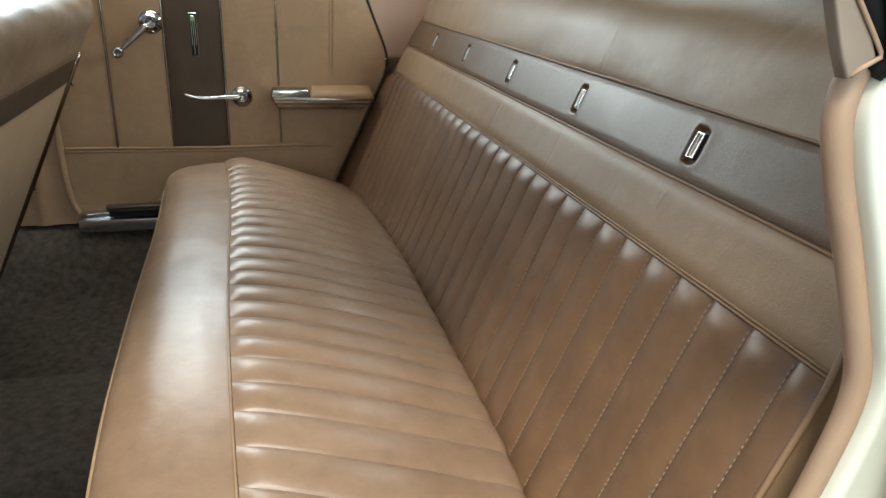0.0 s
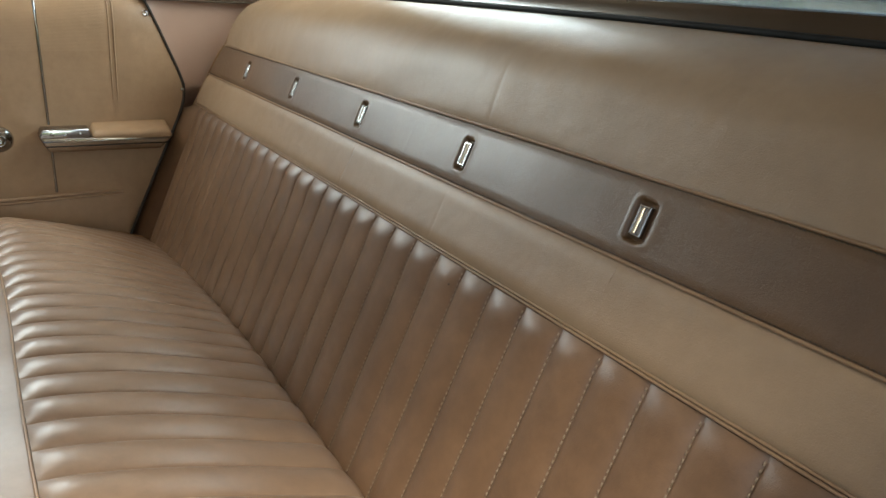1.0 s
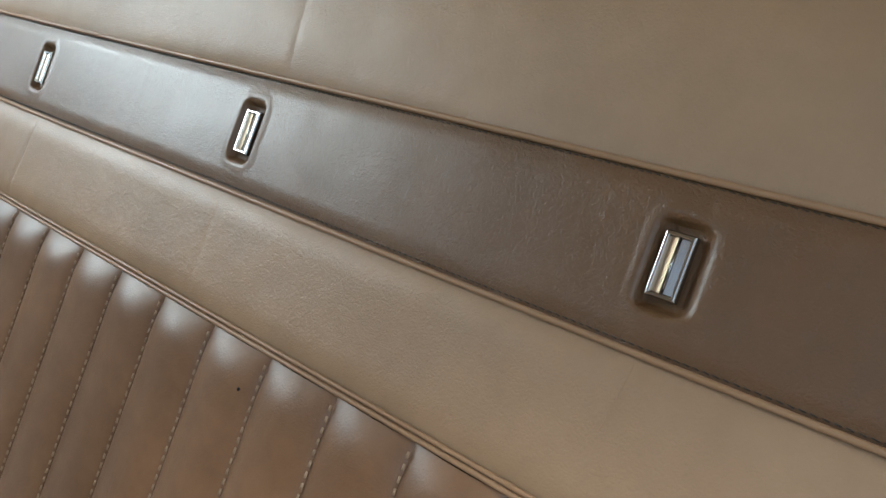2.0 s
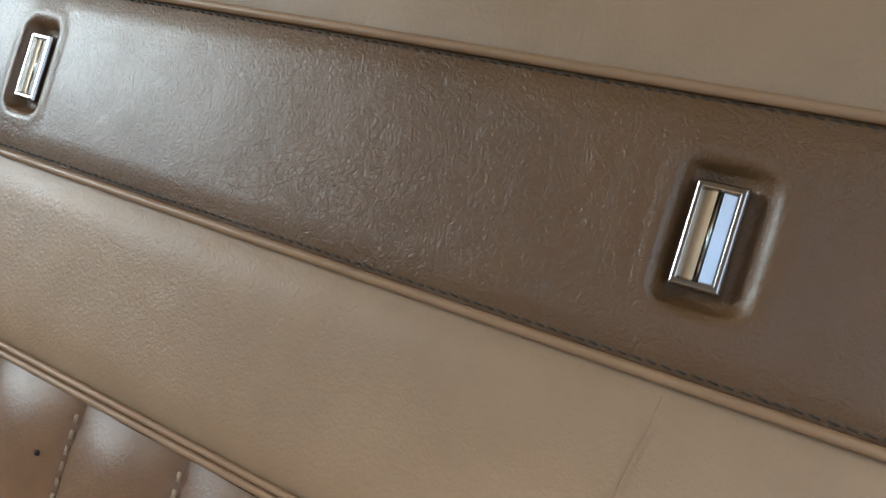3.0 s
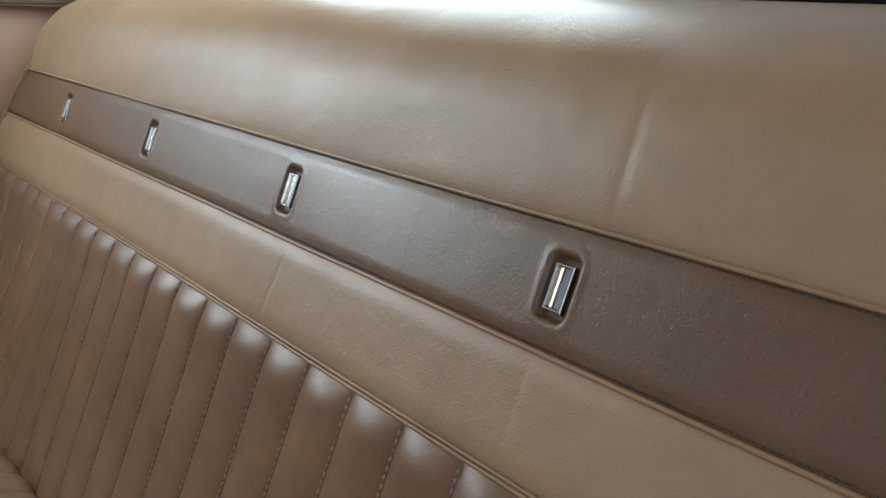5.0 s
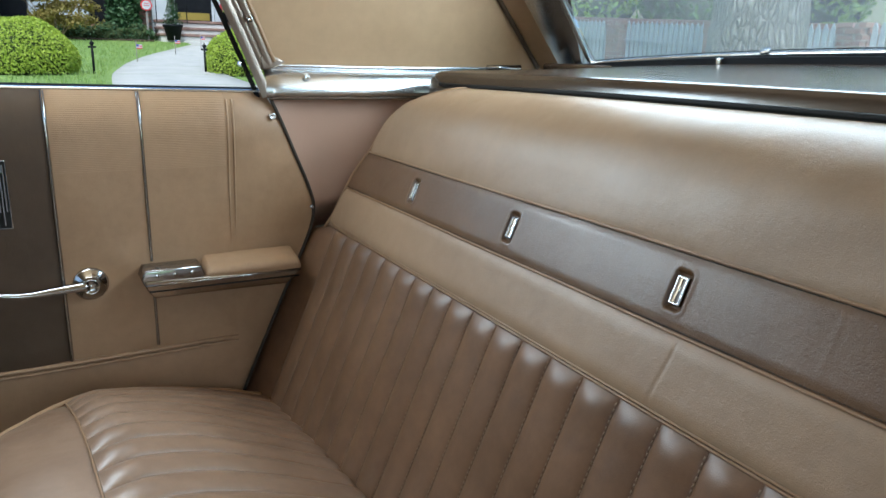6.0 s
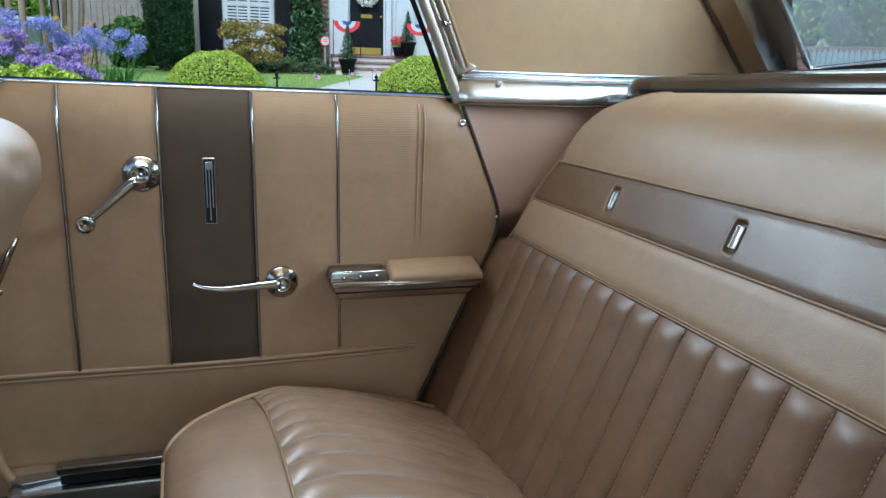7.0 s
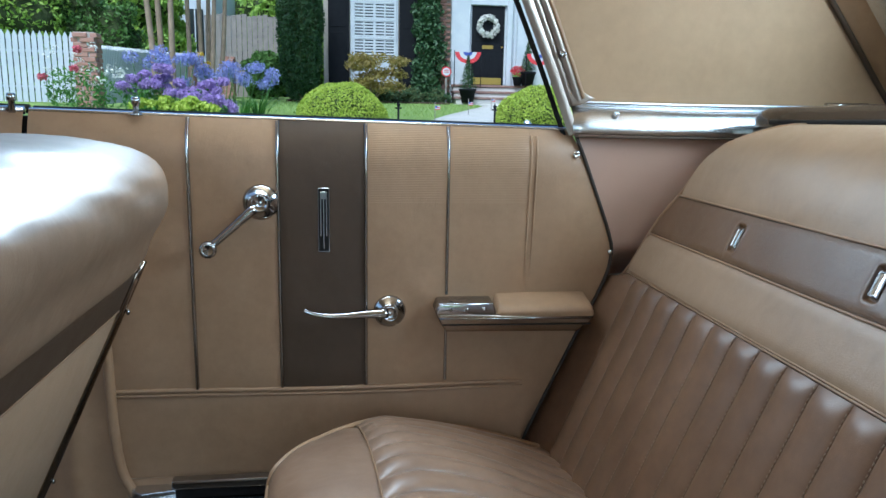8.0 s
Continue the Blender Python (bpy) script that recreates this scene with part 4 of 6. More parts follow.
def side_trim(mirror):
    """Quarter trim, bright sill moulding, window post and sail panel of one side; mirror puts it on the other."""

    def m(p):
        return (p[0] + 0.08, 2 * MID - 0.052 - p[1], p[2]) if mirror else tuple(p)

    def mapped(bm):
        for v in bm.verts:
            v.co = m(v.co)
        return bm

    if not mirror:
        quarter = thing("quarter_trim", (0.3, 2.04, 0.4), "tan painted quarter panel beside the rear seat", "quarter panel")

        def quarter_at(s, k):
            x, z = REAR_EDGE[k]
            return x + (0.62 - x) * s, DOOR_Y + 0.022 - 0.010 * math.exp(-s * 14) + 0.070 * min(1.0, max(0.0, (0.785 - z) / 0.05)) * min(1.0, s / 0.03), z + 0.001

        part("panel", grid(quarter_at, [0, 0.01, 0.03, 0.06, 0.12, 0.25, 0.5, 1], range(40)), PINK, quarter)
        part("edge_bead", tube([(x + 0.003, DOOR_Y + 0.009, z) for x, z in REAR_EDGE], 0.0030, 8), SEAM_DARK, quarter, "dark bead along the door opening")
        part("screw", lathe([(0, 0.004), (0.002, 0.0038), (0.003, 0.002)], (0.236, DOOR_Y + 0.006, 0.783), (0, -1, 0), 12), SATIN, quarter)

    mould = thing("sill_moulding", m((0.4, 2.02, 0.97)), "bright brushed metal moulding under the roof panel", "moulding")
    prof = smooth_curve([(0.026, 0.966), (0.010, 0.9675), (0.004, 0.973), (0.006, 0.990), (0.014, 1.006), (0.022, 1.012), (0.017, 1.017), (0.019, 1.0225), (0.030, 1.026), (0.05, 1.027)], 24)

    def mould_at(x, k):
        d, z = prof[k]
        e = min(1.0, max(0.0, (x - 0.163) / 0.012))
        return x, DOOR_Y - 0.006 + d + 0.004 * (1 - e), z + 0.001 * math.sin(x * 12)

    part("face", mapped(grid(mould_at, [0.163, 0.166, 0.170, 0.176] + span(0.19, 0.655, 24), range(24))), SATIN, mould)
    part("lower_edge", mapped(tube([(x, DOOR_Y - 0.001, 0.9665) for x in span(0.165, 0.60, 12)], 0.0018, 6)), BROWN_DOOR, mould)
    part("screw", mapped(lathe([(0, 0.0055), (0.002, 0.005), (0.003, 0.003), (0.002, 0.0025)], (0.2305, DOOR_Y + 0.0008, 1.0015), (0, -1, 0.25), 14)), SATIN, mould, "small cross-head screw")
    part("end_clip", mapped(tube([(0.58, DOOR_Y - 0.002, 1.021), (0.652, DOOR_Y - 0.004, 1.022)], 0.0055, 10)), CHROME, mould)

    wpost = thing("window_post", m((0.16, 2.02, 0.98)), "bronze and bright metal rear post of the side window", "window post")
    path = [(0.166, 0.972), (0.150, 1.012), (0.128, 1.062), (0.104, 1.112), (0.078, 1.165), (0.045, 1.225), (0.0, 1.285), (-0.06, 1.335), (-0.14, 1.365)]

    def lean(z):
        return -0.30 * max(0.0, z - 1.03) * 0.62

    for name, d0, d1, y0, mat, lab in (("seal", -0.017, -0.009, 0.020, BLACK, "black rubber seal"), ("outer_strip", -0.010, 0.006, 0.004, BRONZE, "bronze metal strip"), ("channel", 0.005, 0.017, 0.005, BRONZE, "bronze metal channel"), ("inner_strip", 0.016, 0.028, 0.002, BRONZE, "bronze metal strip"), ("bead", 0.027, 0.033, 0.000, TAN, "tan bead")):
        def strip(s, k, d0=d0, d1=d1, y0=y0):
            x, z = path[k]
            u = d0 + (d1 - d0) * s
            return x + u * 0.9, DOOR_Y + y0 - 0.0014 * math.sin(math.pi * s) + lean(z), z + u * 0.44

        bm = grid(strip, span(0, 1, 6), range(0 if d1 < 0.01 else 1, len(path)))
        part(name, mapped(bm), mat, wpost, lab)
    part("screw", mapped(lathe([(0, 0.0055), (0.002, 0.005), (0.003, 0.003), (0.002, 0.0025)], (0.137, DOOR_Y - 0.002 + lean(1.087), 1.089), (0, -1, 0), 14)), CHROME, wpost)
    part("foot", mapped(slab([(0.158, 1.012), (0.172, 1.014), (0.196, 1.0255), (0.178, 1.034), (0.154, 1.034)], DOOR_Y + 0.001, DOOR_Y + 0.02, 0.003, 3)), BRONZE, wpost)

    sail = thing("sail_panel", m((0.4, 2.0, 1.02)), "plain tan vinyl lining of the broad roof pillar", "roof lining")

    def sail_at(s, z):
        xl = 0.012 + lerp_table([(1.02, 0.160), (1.062, 0.145), (1.112, 0.120), (1.165, 0.094), (1.225, 0.060), (1.285, 0.015), (1.335, -0.05), (1.40, -0.14)], z)
        xr = 0.693 - 0.92 * (z - 1.027)
        return xl + (xr + 0.014 - xl) * s, DOOR_Y + 0.012 + lean(z) - 0.02 * math.sin(math.pi * s) * (z - 1.02), z

    part("lining", mapped(grid(sail_at, span(0, 1, 16), span(1.018, 1.40, 20))), SAIL, sail)
    part("edge_gap", mapped(tube([(0.697 - 0.92 * (z - 1.027), DOOR_Y + 0.006 + lean(z), z) for z in span(1.022, 1.40, 14)], 0.0045, 6)), BROWN_DOOR, sail)

    def pillar_at(s, z):
        x = 0.701 - 0.92 * (z - 1.027) + 0.045 * s
        return x, DOOR_Y + 0.006 + lean(z) - 0.075 * s + 0.012 * math.sin(math.pi * s), z

    part("rear_lining", mapped(grid(pillar_at, span(0, 1, 8), span(1.018, 1.40, 16))), TAN, sail, "tan vinyl strip beside the rear window")

    def edging_at(s, z):
        x, y, zz = pillar_at(0.60 + (0.45 + min(1.2, 3.6 * max(0.0, z - 1.035))) * s, z)
        return x - 0.006 * math.sin(math.pi * s) - 0.002, y - 0.002, zz

    part("edging", mapped(grid(edging_at, span(0, 1, 9), span(1.026, 1.40, 22))), SATIN, sail, "bright metal edging of the rear window")


side_trim(False)
side_trim(True)

# near door opening: windlace and painted jamb (the near door stands open)
jamb = thing("door_jamb", (0.2, 0.44, 0.4), "cream painted door jamb with beige windlace, door open", "door jamb")
part("windlace", tube([(x + 0.005, 0.449, z) for x, z in NEAR_EDGE], 0.0074, 12), WINDLACE, jamb, "soft beige windlace")


def jamb_sheet(pairs):
    def at(k, j):
        x, z = NEAR_EDGE[k]
        x1, z1 = NEAR_EDGE[min(k + 1, 39)]
        x0, z0 = NEAR_EDGE[max(k - 1, 0)]
        tx, tz = x1 - x0, z1 - z0
        ln = math.hypot(tx, tz)
        o, y = pairs[j]
        return x - tz / ln * o, y, z + tx / ln * o

    return grid(at, range(40), range(len(pairs)))


part("painted_jamb", jamb_sheet(smooth_curve([(0.0105, 0.452), (0.0118, 0.444), (0.0135, 0.4385), (0.0175, 0.4365), (0.026, 0.4375), (0.045, 0.438), (0.06, 0.434), (0.075, 0.40), (0.085, 0.33)], 26)), WHITE_BODY, jamb, "cream painted steel")
part("post_foot", slab([(0.1693, 0.9535), (0.1723, 0.9540), (0.1773, 0.9590), (0.1833, 0.9630), (0.1775, 0.9733), (0.1655, 0.9878), (0.1508, 1.012), (0.0908, 1.13), (0.0788, 1.13), (0.1403, 1.012), (0.1538, 0.9875), (0.1598, 0.973), (0.1643, 0.963)], 0.438, 0.446, 0.0016, 3), TAUPE, jamb, "taupe painted foot of the near window post")
part("post_lip", tube([(0.1708, 0.4385, 0.9548), (0.1778, 0.4375, 0.9600), (0.1838, 0.4370, 0.9636), (0.1833, 0.4370, 0.9660), (0.1775, 0.4370, 0.9733), (0.1655, 0.4370, 0.9878), (0.1508, 0.4370, 1.012), (0.0908, 0.4370, 1.13)], [0.0012, 0.0013, 0.0013, 0.0012, 0.0012, 0.0012, 0.0012, 0.0012], 10), WINDLACE, jamb, "pale turned edge of the post foot")
part("post_seal", tube([(0.1863, 0.4430, 0.9555), (0.1928, 0.4420, 0.9640), (0.1873, 0.4420, 0.9745), (0.1753, 0.4420, 0.9890), (0.1608, 0.4420, 1.013), (0.1008, 0.4420, 1.13)], [0.006, 0.0075, 0.0078, 0.0078, 0.0078, 0.0078], 12), BLACK, jamb, "black rubber seal behind the post foot")
part("seal", tube([(0.20, 0.436, 0.957), (0.194, 0.433, 0.975), (0.180, 0.430, 1.005), (0.158, 0.426, 1.05), (0.13, 0.42, 1.11)], [0.010, 0.0125, 0.0125, 0.0125, 0.0125], 10), BLACK, jamb, "black rubber weather seal")

# ---------------------------------------------------------------- parcel shelf and rear window
shelf = thing("parcel_shelf", (0.55, MID, 1.0), "dark brown glossy parcel shelf behind the seat", "parcel shelf")
sp = smooth_curve([(0.470, 0.960), (0.432, 0.976), (0.4265, 0.988), (0.428, 1.001), (0.433, 1.0115), (0.445, 1.0165), (0.50, 1.0185), (0.60, 1.0205), (0.695, 1.0228)], 44)


def shelf_at(v, k):
    x, z = sp[k]
    half = 0.735
    e = max(0.0, (abs(v) - 0.90) / 0.10)
    y = MID + half * v
    crown = (0.005 + 0.016 * max(0.0, min(1.0, (x - 0.45) / 0.24))) * max(0.0, 1 - ((y - MID) / 0.66) ** 2)
    return x + 0.016 * e * e * (1 if x < 0.46 else 0), y, z - 0.006 * e * e * (1 if x < 0.5 else 0.3) + crown


part("board", grid(shelf_at, sorted(set(span(-1, 1, 61) + [s * q for s in (-1, 1) for q in (0.95, 0.97, 0.98, 0.99, 0.997)])), range(44)), SHELF, shelf)
part("gap", tube([(0.4245, y, 0.9955 + 0.006 * max(0.0, 1 - ((y - MID) / 0.6) ** 2)) for y in span(MID - 0.66, MID + 0.66, 50)], 0.0032, 8), BLACK, shelf, "black gap above the seat back")
part("lip_bead", tube([(shelf_at(v, 11)[0] - 0.001, shelf_at(v, 11)[1], shelf_at(v, 11)[2]) for v in span(-0.97, 0.97, 50)], 0.0026, 8), SHELF, shelf)

rear_window = thing("window_1", (0.72, MID, 1.03), "rear window with bright metal moulding and black seal", "window", "", "structure")


def rise(y):
    """The crown of the shelf and the window's foot across the car, 1 in the middle."""
    return max(0.0, 1 - ((y - MID) / 0.66) ** 2)


SLOT = [(0.697, 1.012), (0.697, 1.0305), (0.705, 1.0315), (0.80, 1.030)]
part("slot", grid(lambda y, k: (SLOT[k][0], y, SLOT[k][1] + 0.022 * rise(y)), span(MID - 0.66, MID + 0.66, 40), range(4)), SHUTTER, rear_window, "black gap below the glass", False)
for s in (-1, 1):
    part("lower_lining", box(0.66, 0.735, min(MID + s * 0.555, MID + s * 0.70), max(MID + s * 0.555, MID + s * 0.70), 1.0195, 1.0320, 0.004), SHELF, rear_window)


def win(y, z):
    """x on the raked glass, which bows backward in the middle."""
    return 0.775 - 0.75 * (z - 1.036) - 0.05 * ((y - MID) / 0.68) ** 2


def foot(y):
    """Height of the lower edge of the glass."""
    return 1.035 + 0.027 * rise(y)


outline = []
for y in span(MID - 0.64, MID + 0.64, 40):
    outline.append((win(y, foot(y)), y, foot(y) - 0.003))
for z in span(1.045, 1.36, 16):
    y = MID + 0.645 - 0.05 * (z - 1.06)
    outline.append((win(y, z), y, z))
for y in span(MID + 0.625, MID - 0.625, 30):
    outline.append((win(y, 1.375), y, 1.375))
for z in span(1.36, 1.045, 16):
    y = MID - 0.645 + 0.05 * (z - 1.06)
    outline.append((win(y, z), y, z))
part("moulding", tube([(x - 0.004, y, z) for x, y, z in outline], 0.0048, 10, None, 1.0, True), SATIN, rear_window, "bright metal moulding")
part("seal", tube([(win(y, foot(y)) + 0.004, y, foot(y) + 0.0015) for y in span(MID - 0.64, MID + 0.64, 40)], 0.0022, 8), BLACK, rear_window, "thin black rubber seal")
gl = part("pane", grid(lambda s, z: (win(MID + s * 0.645, z) + 0.012, MID + s * 0.645, z), span(-1, 1, 24), span(1.030, 1.376, 10)), GLASS, rear_window, "faintly green glass")
sol = gl.modifiers.new("thick", "SOLIDIFY")
sol.thickness = 0.005
sol.use_rim = False
gl.visible_shadow = False
for y in (1.575, 1.33, 1.05):
    part("clip", box(0.688, 0.6965, y - 0.004, y + 0.004, 1.0225 + 0.021 * rise(y), 1.0315 + 0.022 * rise(y), 0.0015), SATIN, rear_window, "small metal clip")
for y in (1.54, 0.96):
    part("moulding_clip", lathe([(0, 0.008), (0.003, 0.007), (0.004, 0.003)], (win(y, foot(y)) - 0.008, y, foot(y) + 0.001), (-0.6, 0, 0.8), 14), SATIN, rear_window)

# ---------------------------------------------------------------- floor, roof and the rest that closes the car
floor = new("floor")
tagged(floor, "dark brown loop pile carpet over the footwell", "carpet", "", "structure")
TUNNEL = [(-0.80, 0.375), (-0.745, 0.37), (-0.70, 0.30), (-0.66, 0.225), (-0.30, 0.205), (-0.20, 0.225), (-0.165, 0.285), (-0.14, 0.312), (0, 0.322), (0.14, 0.312), (0.165, 0.285), (0.20, 0.225), (0.30, 0.205), (0.66, 0.225), (0.70, 0.30), (0.745, 0.37), (0.80, 0.375)]
part("carpet", grid(lambda x, k: (x, MID + TUNNEL[k][0], TUNNEL[k][1] + 0.004 * noise.noise(Vector((x * 12, k * 0.7, 1)))), span(-1.75, 0.0, 50), range(len(TUNNEL))), CARPET, floor, "dark brown carpet")
part("pan", box(-1.8, 0.95, 0.42, 2.08, 0.15, 0.195), BLACK, floor, "", False)

ceiling = new("ceiling")
tagged(ceiling, "tan headliner under the car roof", "headliner", "", "structure")


def roof_at(x, v):
    return x, MID + 0.70 * v, 1.41 - 0.028 * v * v - 0.05 * ((x + 0.45) / 0.95) ** 2


bm = grid(roof_at, span(-1.35, 0.5, 20), span(-1, 1, 16))
roofob = part("lining", bm, SAIL, ceiling)
sm = roofob.modifiers.new("thick", "SOLIDIFY")
sm.thickness, sm.offset = 0.035, 1.0
part("roof_skin", grid(lambda x, v: (roof_at(x, v)[0] * 1.0, MID + 0.715 * v, roof_at(x, v)[2] + 0.052 - 0.016 * v ** 8), span(-1.38, 0.53, 20), span(-1, 1, 16)), WHITE_BODY, ceiling, "cream painted roof skin")
for s in (-1, 1):
    part("roof_rail", tube([(x, MID + s * 0.715, 1.375 - 0.05 * ((x + 0.45) / 0.95) ** 2) for x in span(-1.4, 0.5, 16)], 0.022, 8), WHITE_BODY, ceiling)
    part("front_post", tube([(-1.37, MID + s * 0.63, 1.33), (-1.95, MID + s * 0.72, 0.98)], 0.028, 8), WHITE_BODY, ceiling)
walls = new("wall_front")
tagged(walls, "plain dark bulkhead ahead of the front seat", "bulkhead", "", "structure")
part("bulkhead", box(-2.0, -1.75, 0.46, 2.06, 0.15, 0.97, 0.03), BROWN, walls)
rear_wall = new("wall_rear")
tagged(rear_wall, "painted tail of the car body", "car body", "", "structure")
part("deck", box(0.765, 1.9, 0.42, 2.08, 0.30, 0.93, 0.05, 3), WHITE_BODY, rear_wall)
part("bulkhead", box(0.50, 0.53, 0.45, 2.05, 0.2, 0.96, 0.004), BLACK, rear_wall)
for s, y0, y1 in ((1, 2.105, 2.14), (-1, 0.30, 0.415)):
    part("quarter_skin", box(0.245, 1.9, y0, y1, 0.30, 0.962, 0.02, 2), WHITE_BODY, rear_wall)
part("door_skin", box(-1.9, 0.24, 2.098, 2.14, 0.25, 0.955, 0.015, 2), WHITE_BODY, rear_wall)
# near front door, out of view, added closed to keep sky light out
part("door_skin", box(-1.9, -0.655, 0.385, 0.44, 0.25, 0.955, 0.015, 2), WHITE_BODY, rear_wall)
part("light_block_lining", box(-1.9, -0.655, 0.444, 0.476, 0.25, 0.965, 0.008, 2), TAN, rear_wall, "tan vinyl lining of an unseen front door, added to block light")
part("rocker", box(-1.9, 0.24, 0.40, 0.50, 0.18, 0.365, 0.015, 2), WHITE_BODY, rear_wall)


# ---------------------------------------------------------------- outside: ground
def ground_z(x, y):
    if y < 4.5:
        return 0.0
    if y < 8.0:
        t = (y - 4.5) / 3.5
        return 0.58 * t * t * (3 - 2 * t)
    return 0.58 + 0.0475 * (min(y, 24) - 8.0)


ground = new("ground")
tagged(ground, "sloping green front lawn and street reaching to the distance", "ground", "", "structure")
gx = [-900, -300, -80, -40] + span(-25, 40, 60) + [60, 120, 400, 900]
gy = [-900, -200, -60, -20, -8] + span(-3, 30, 67) + [40, 70, 150, 400, 900]
part("turf", grid(lambda x, y: (x, y, ground_z(x, y) + (0.02 * noise.noise(Vector((x * 0.8, y * 0.8, 0))) if y > 7.5 else -0.012)), gx, gy), LAWN, ground)
part("roadway", grid(lambda x, y: (x, y, 0.002), [-200, -40, -10, 0, 10, 40, 200], [-9, -4, 0, 4.4]), ASPHALT, ground, "grey asphalt roadway")

# curved path to the door
path_mid = smooth_curve([(1.25, 5.0), (1.3, 8.0), (1.42, 11.0), (2.1, 14.0), (3.1, 17.0), (3.95, 19.6), (4.0, 21.0)], 40)
path_w = [0.95 - 0.32 * min(1, i / 14) for i in range(40)]
path_ob = new("path")
tagged(path_ob, "pale concrete garden path curving to the door", "path", "", "structure")
k = 0
while k < 39:
    e = min(k + 3, 39)
    bm = bmesh.new()
    rows = []
    for i in range(k, e + 1):
        x, y = path_mid[i]
        yy = y + (0.012 if i == k else (-0.012 if i == e else 0))
        w = path_w[i]
        rows.append([bm.verts.new((x + w * s, yy, ground_z(x, yy) + dz)) for s, dz in ((-1, -0.05), (-1, 0.03), (-0.5, 0.035), (0, 0.038), (0.5, 0.035), (1, 0.03), (1, -0.05))])
    for a, b in zip(rows, rows[1:]):
        for j in range(6):
            bm.faces.new((a[j], a[j + 1], b[j + 1], b[j]))
    part("paving_slab", bm, PATHMAT, path_ob)
    k = e


def near_path(x, y, gap=0.06):
    return any(abs(py - y) < 0.4 and abs(px - x) < w + gap for (px, py), w in zip(path_mid, path_w))


rng = random.Random(5)
gv, gf = [], []
for _ in range(30000):
    x, y = rng.uniform(-4.0, 6.5), rng.uniform(7.6, 20.6)
    if near_path(x, y):
        continue
    z = ground_z(x, y)
    h, a, w = rng.uniform(0.03, 0.07), rng.uniform(0, 6.28), 0.006
    dx, dy = math.cos(a) * w, math.sin(a) * w
    b = len(gv)
    gv += [(x - dx, y - dy, z), (x + dx, y + dy, z), (x + rng.uniform(-0.02, 0.02), y + rng.uniform(-0.02, 0.02), z + h)]
    gf.append((b, b + 1, b + 2))
tagged(raw("lawn_grass", gv, gf, GRASS, None, False), "short mown green lawn grass", "grass", "", "stuff")


# ---------------------------------------------------------------- plants
def leaves_mesh(points, size, rng, droop=0.0, ratio=0.5, facing=0.5):
    """Small folded leaves at points, pairs of a place and an outward direction."""
    v, f = [], []
    for p, out in points:
        s = size * rng.uniform(0.6, 1.35)
        n = (Vector(out) * facing + Vector((rng.gauss(0, 1), rng.gauss(0, 1), rng.gauss(0, 1))) * 0.5)
        if n.length < 1e-4:
            n = Vector((0, 0, 1))
        n.normalize()
        t = n.orthogonal().normalized()
        t = Matrix.Rotation(rng.uniform(0, 6.28), 3, n) @ t
        t.z -= droop
        t.normalize()
        w = n.cross(t).normalized() * s * ratio
        p = Vector(p)
        b = len(v)
        v += [p - t * s * 0.5, p - w * 0.5 + n * s * 0.08, p + t * s * 0.6, p + w * 0.5 + n * s * 0.08]
        f += [(b, b + 1, b + 2), (b, b + 2, b + 3)]
    return v, f


def blob_points(centre, radii, count, rng, shell=0.25, lump=0.16, freq=2.2, zmin=None, zcut=None):
    out = []
    c = Vector(centre)
    while len(out) < count:
        d = Vector((rng.gauss(0, 1), rng.gauss(0, 1), rng.gauss(0, 1))).normalized()
        r = 1 + lump * noise.noise(d * freq + c)
        r *= 1 - shell * rng.random() ** 2
        p = c + Vector((d.x * radii[0], d.y * radii[1], d.z * radii[2])) * r
        if zmin is not None and p.z < zmin:
            continue
        out.append((p, d))
    return out


def core_blob(centre, radii, zmin, lump=0.14, freq=2.2, scale=0.9):
    bm = bmesh.new()
    bmesh.ops.create_icosphere(bm, subdivisions=4, radius=1.0)
    c = Vector(centre)
    for v in bm.verts:
        d = v.co.normalized()
        r = (1 + lump * noise.noise(d * freq + c)) * scale
        v.co = c + Vector((d.x * radii[0], d.y * radii[1], d.z * radii[2])) * r
        v.co.z = max(v.co.z, zmin)
    return bm


def bush(name, centre, radii, count, size, leafmat, coremat, label, seed, lump=0.12, shell=0.2, group="", category="bush", ratio=0.5):
    rng = random.Random(seed)
    z0 = ground_z(centre[0], centre[1])
    b = thing(name, (centre[0], centre[1], z0), label, category, group)
    part("core", core_blob(centre, radii, z0 - 0.02, lump), coremat, b, "dark solid core painted as the shade between the leaves")
    v, f = leaves_mesh(blob_points(centre, radii, count, rng, shell, lump, 2.2, z0), size, rng, 0.1, ratio)
    o = raw("foliage", v, f, leafmat, b, False)
    o["kind"] = "stuff"
    return b


zg = ground_z(0, 11)
bush("box_ball", (-0.23, 11.1, zg + 0.14), (0.62, 0.60, 0.50), 17000, 0.032, HEDGE, HEDGE_SHADE, "clipped bright green box ball on the lawn", 11, 0.08, 0.16, "box balls by the path")
bush("box_ball", (2.52, 11.0, zg + 0.14), (0.66, 0.60, 0.52), 17000, 0.032, HEDGE, HEDGE_SHADE, "clipped bright green box ball beside the path", 12, 0.08, 0.16, "box balls by the path")


def trunk(bm, pts, r0, r1, n=10, rough=0.0):
    pts = smooth_curve(pts, 18)
    tube(pts, [r0 + (r1 - r0) * i / 17 for i in range(18)], n, bm)
    if rough:
        for v in bm.verts:
            d = noise.noise(v.co * 3.0) * rough + noise.noise(Vector((v.co.x * 9, v.co.y * 9, v.co.z * 3.0))) * rough * 0.6
            v.co += Vector((d, d * 0.7, 0))
    return bm


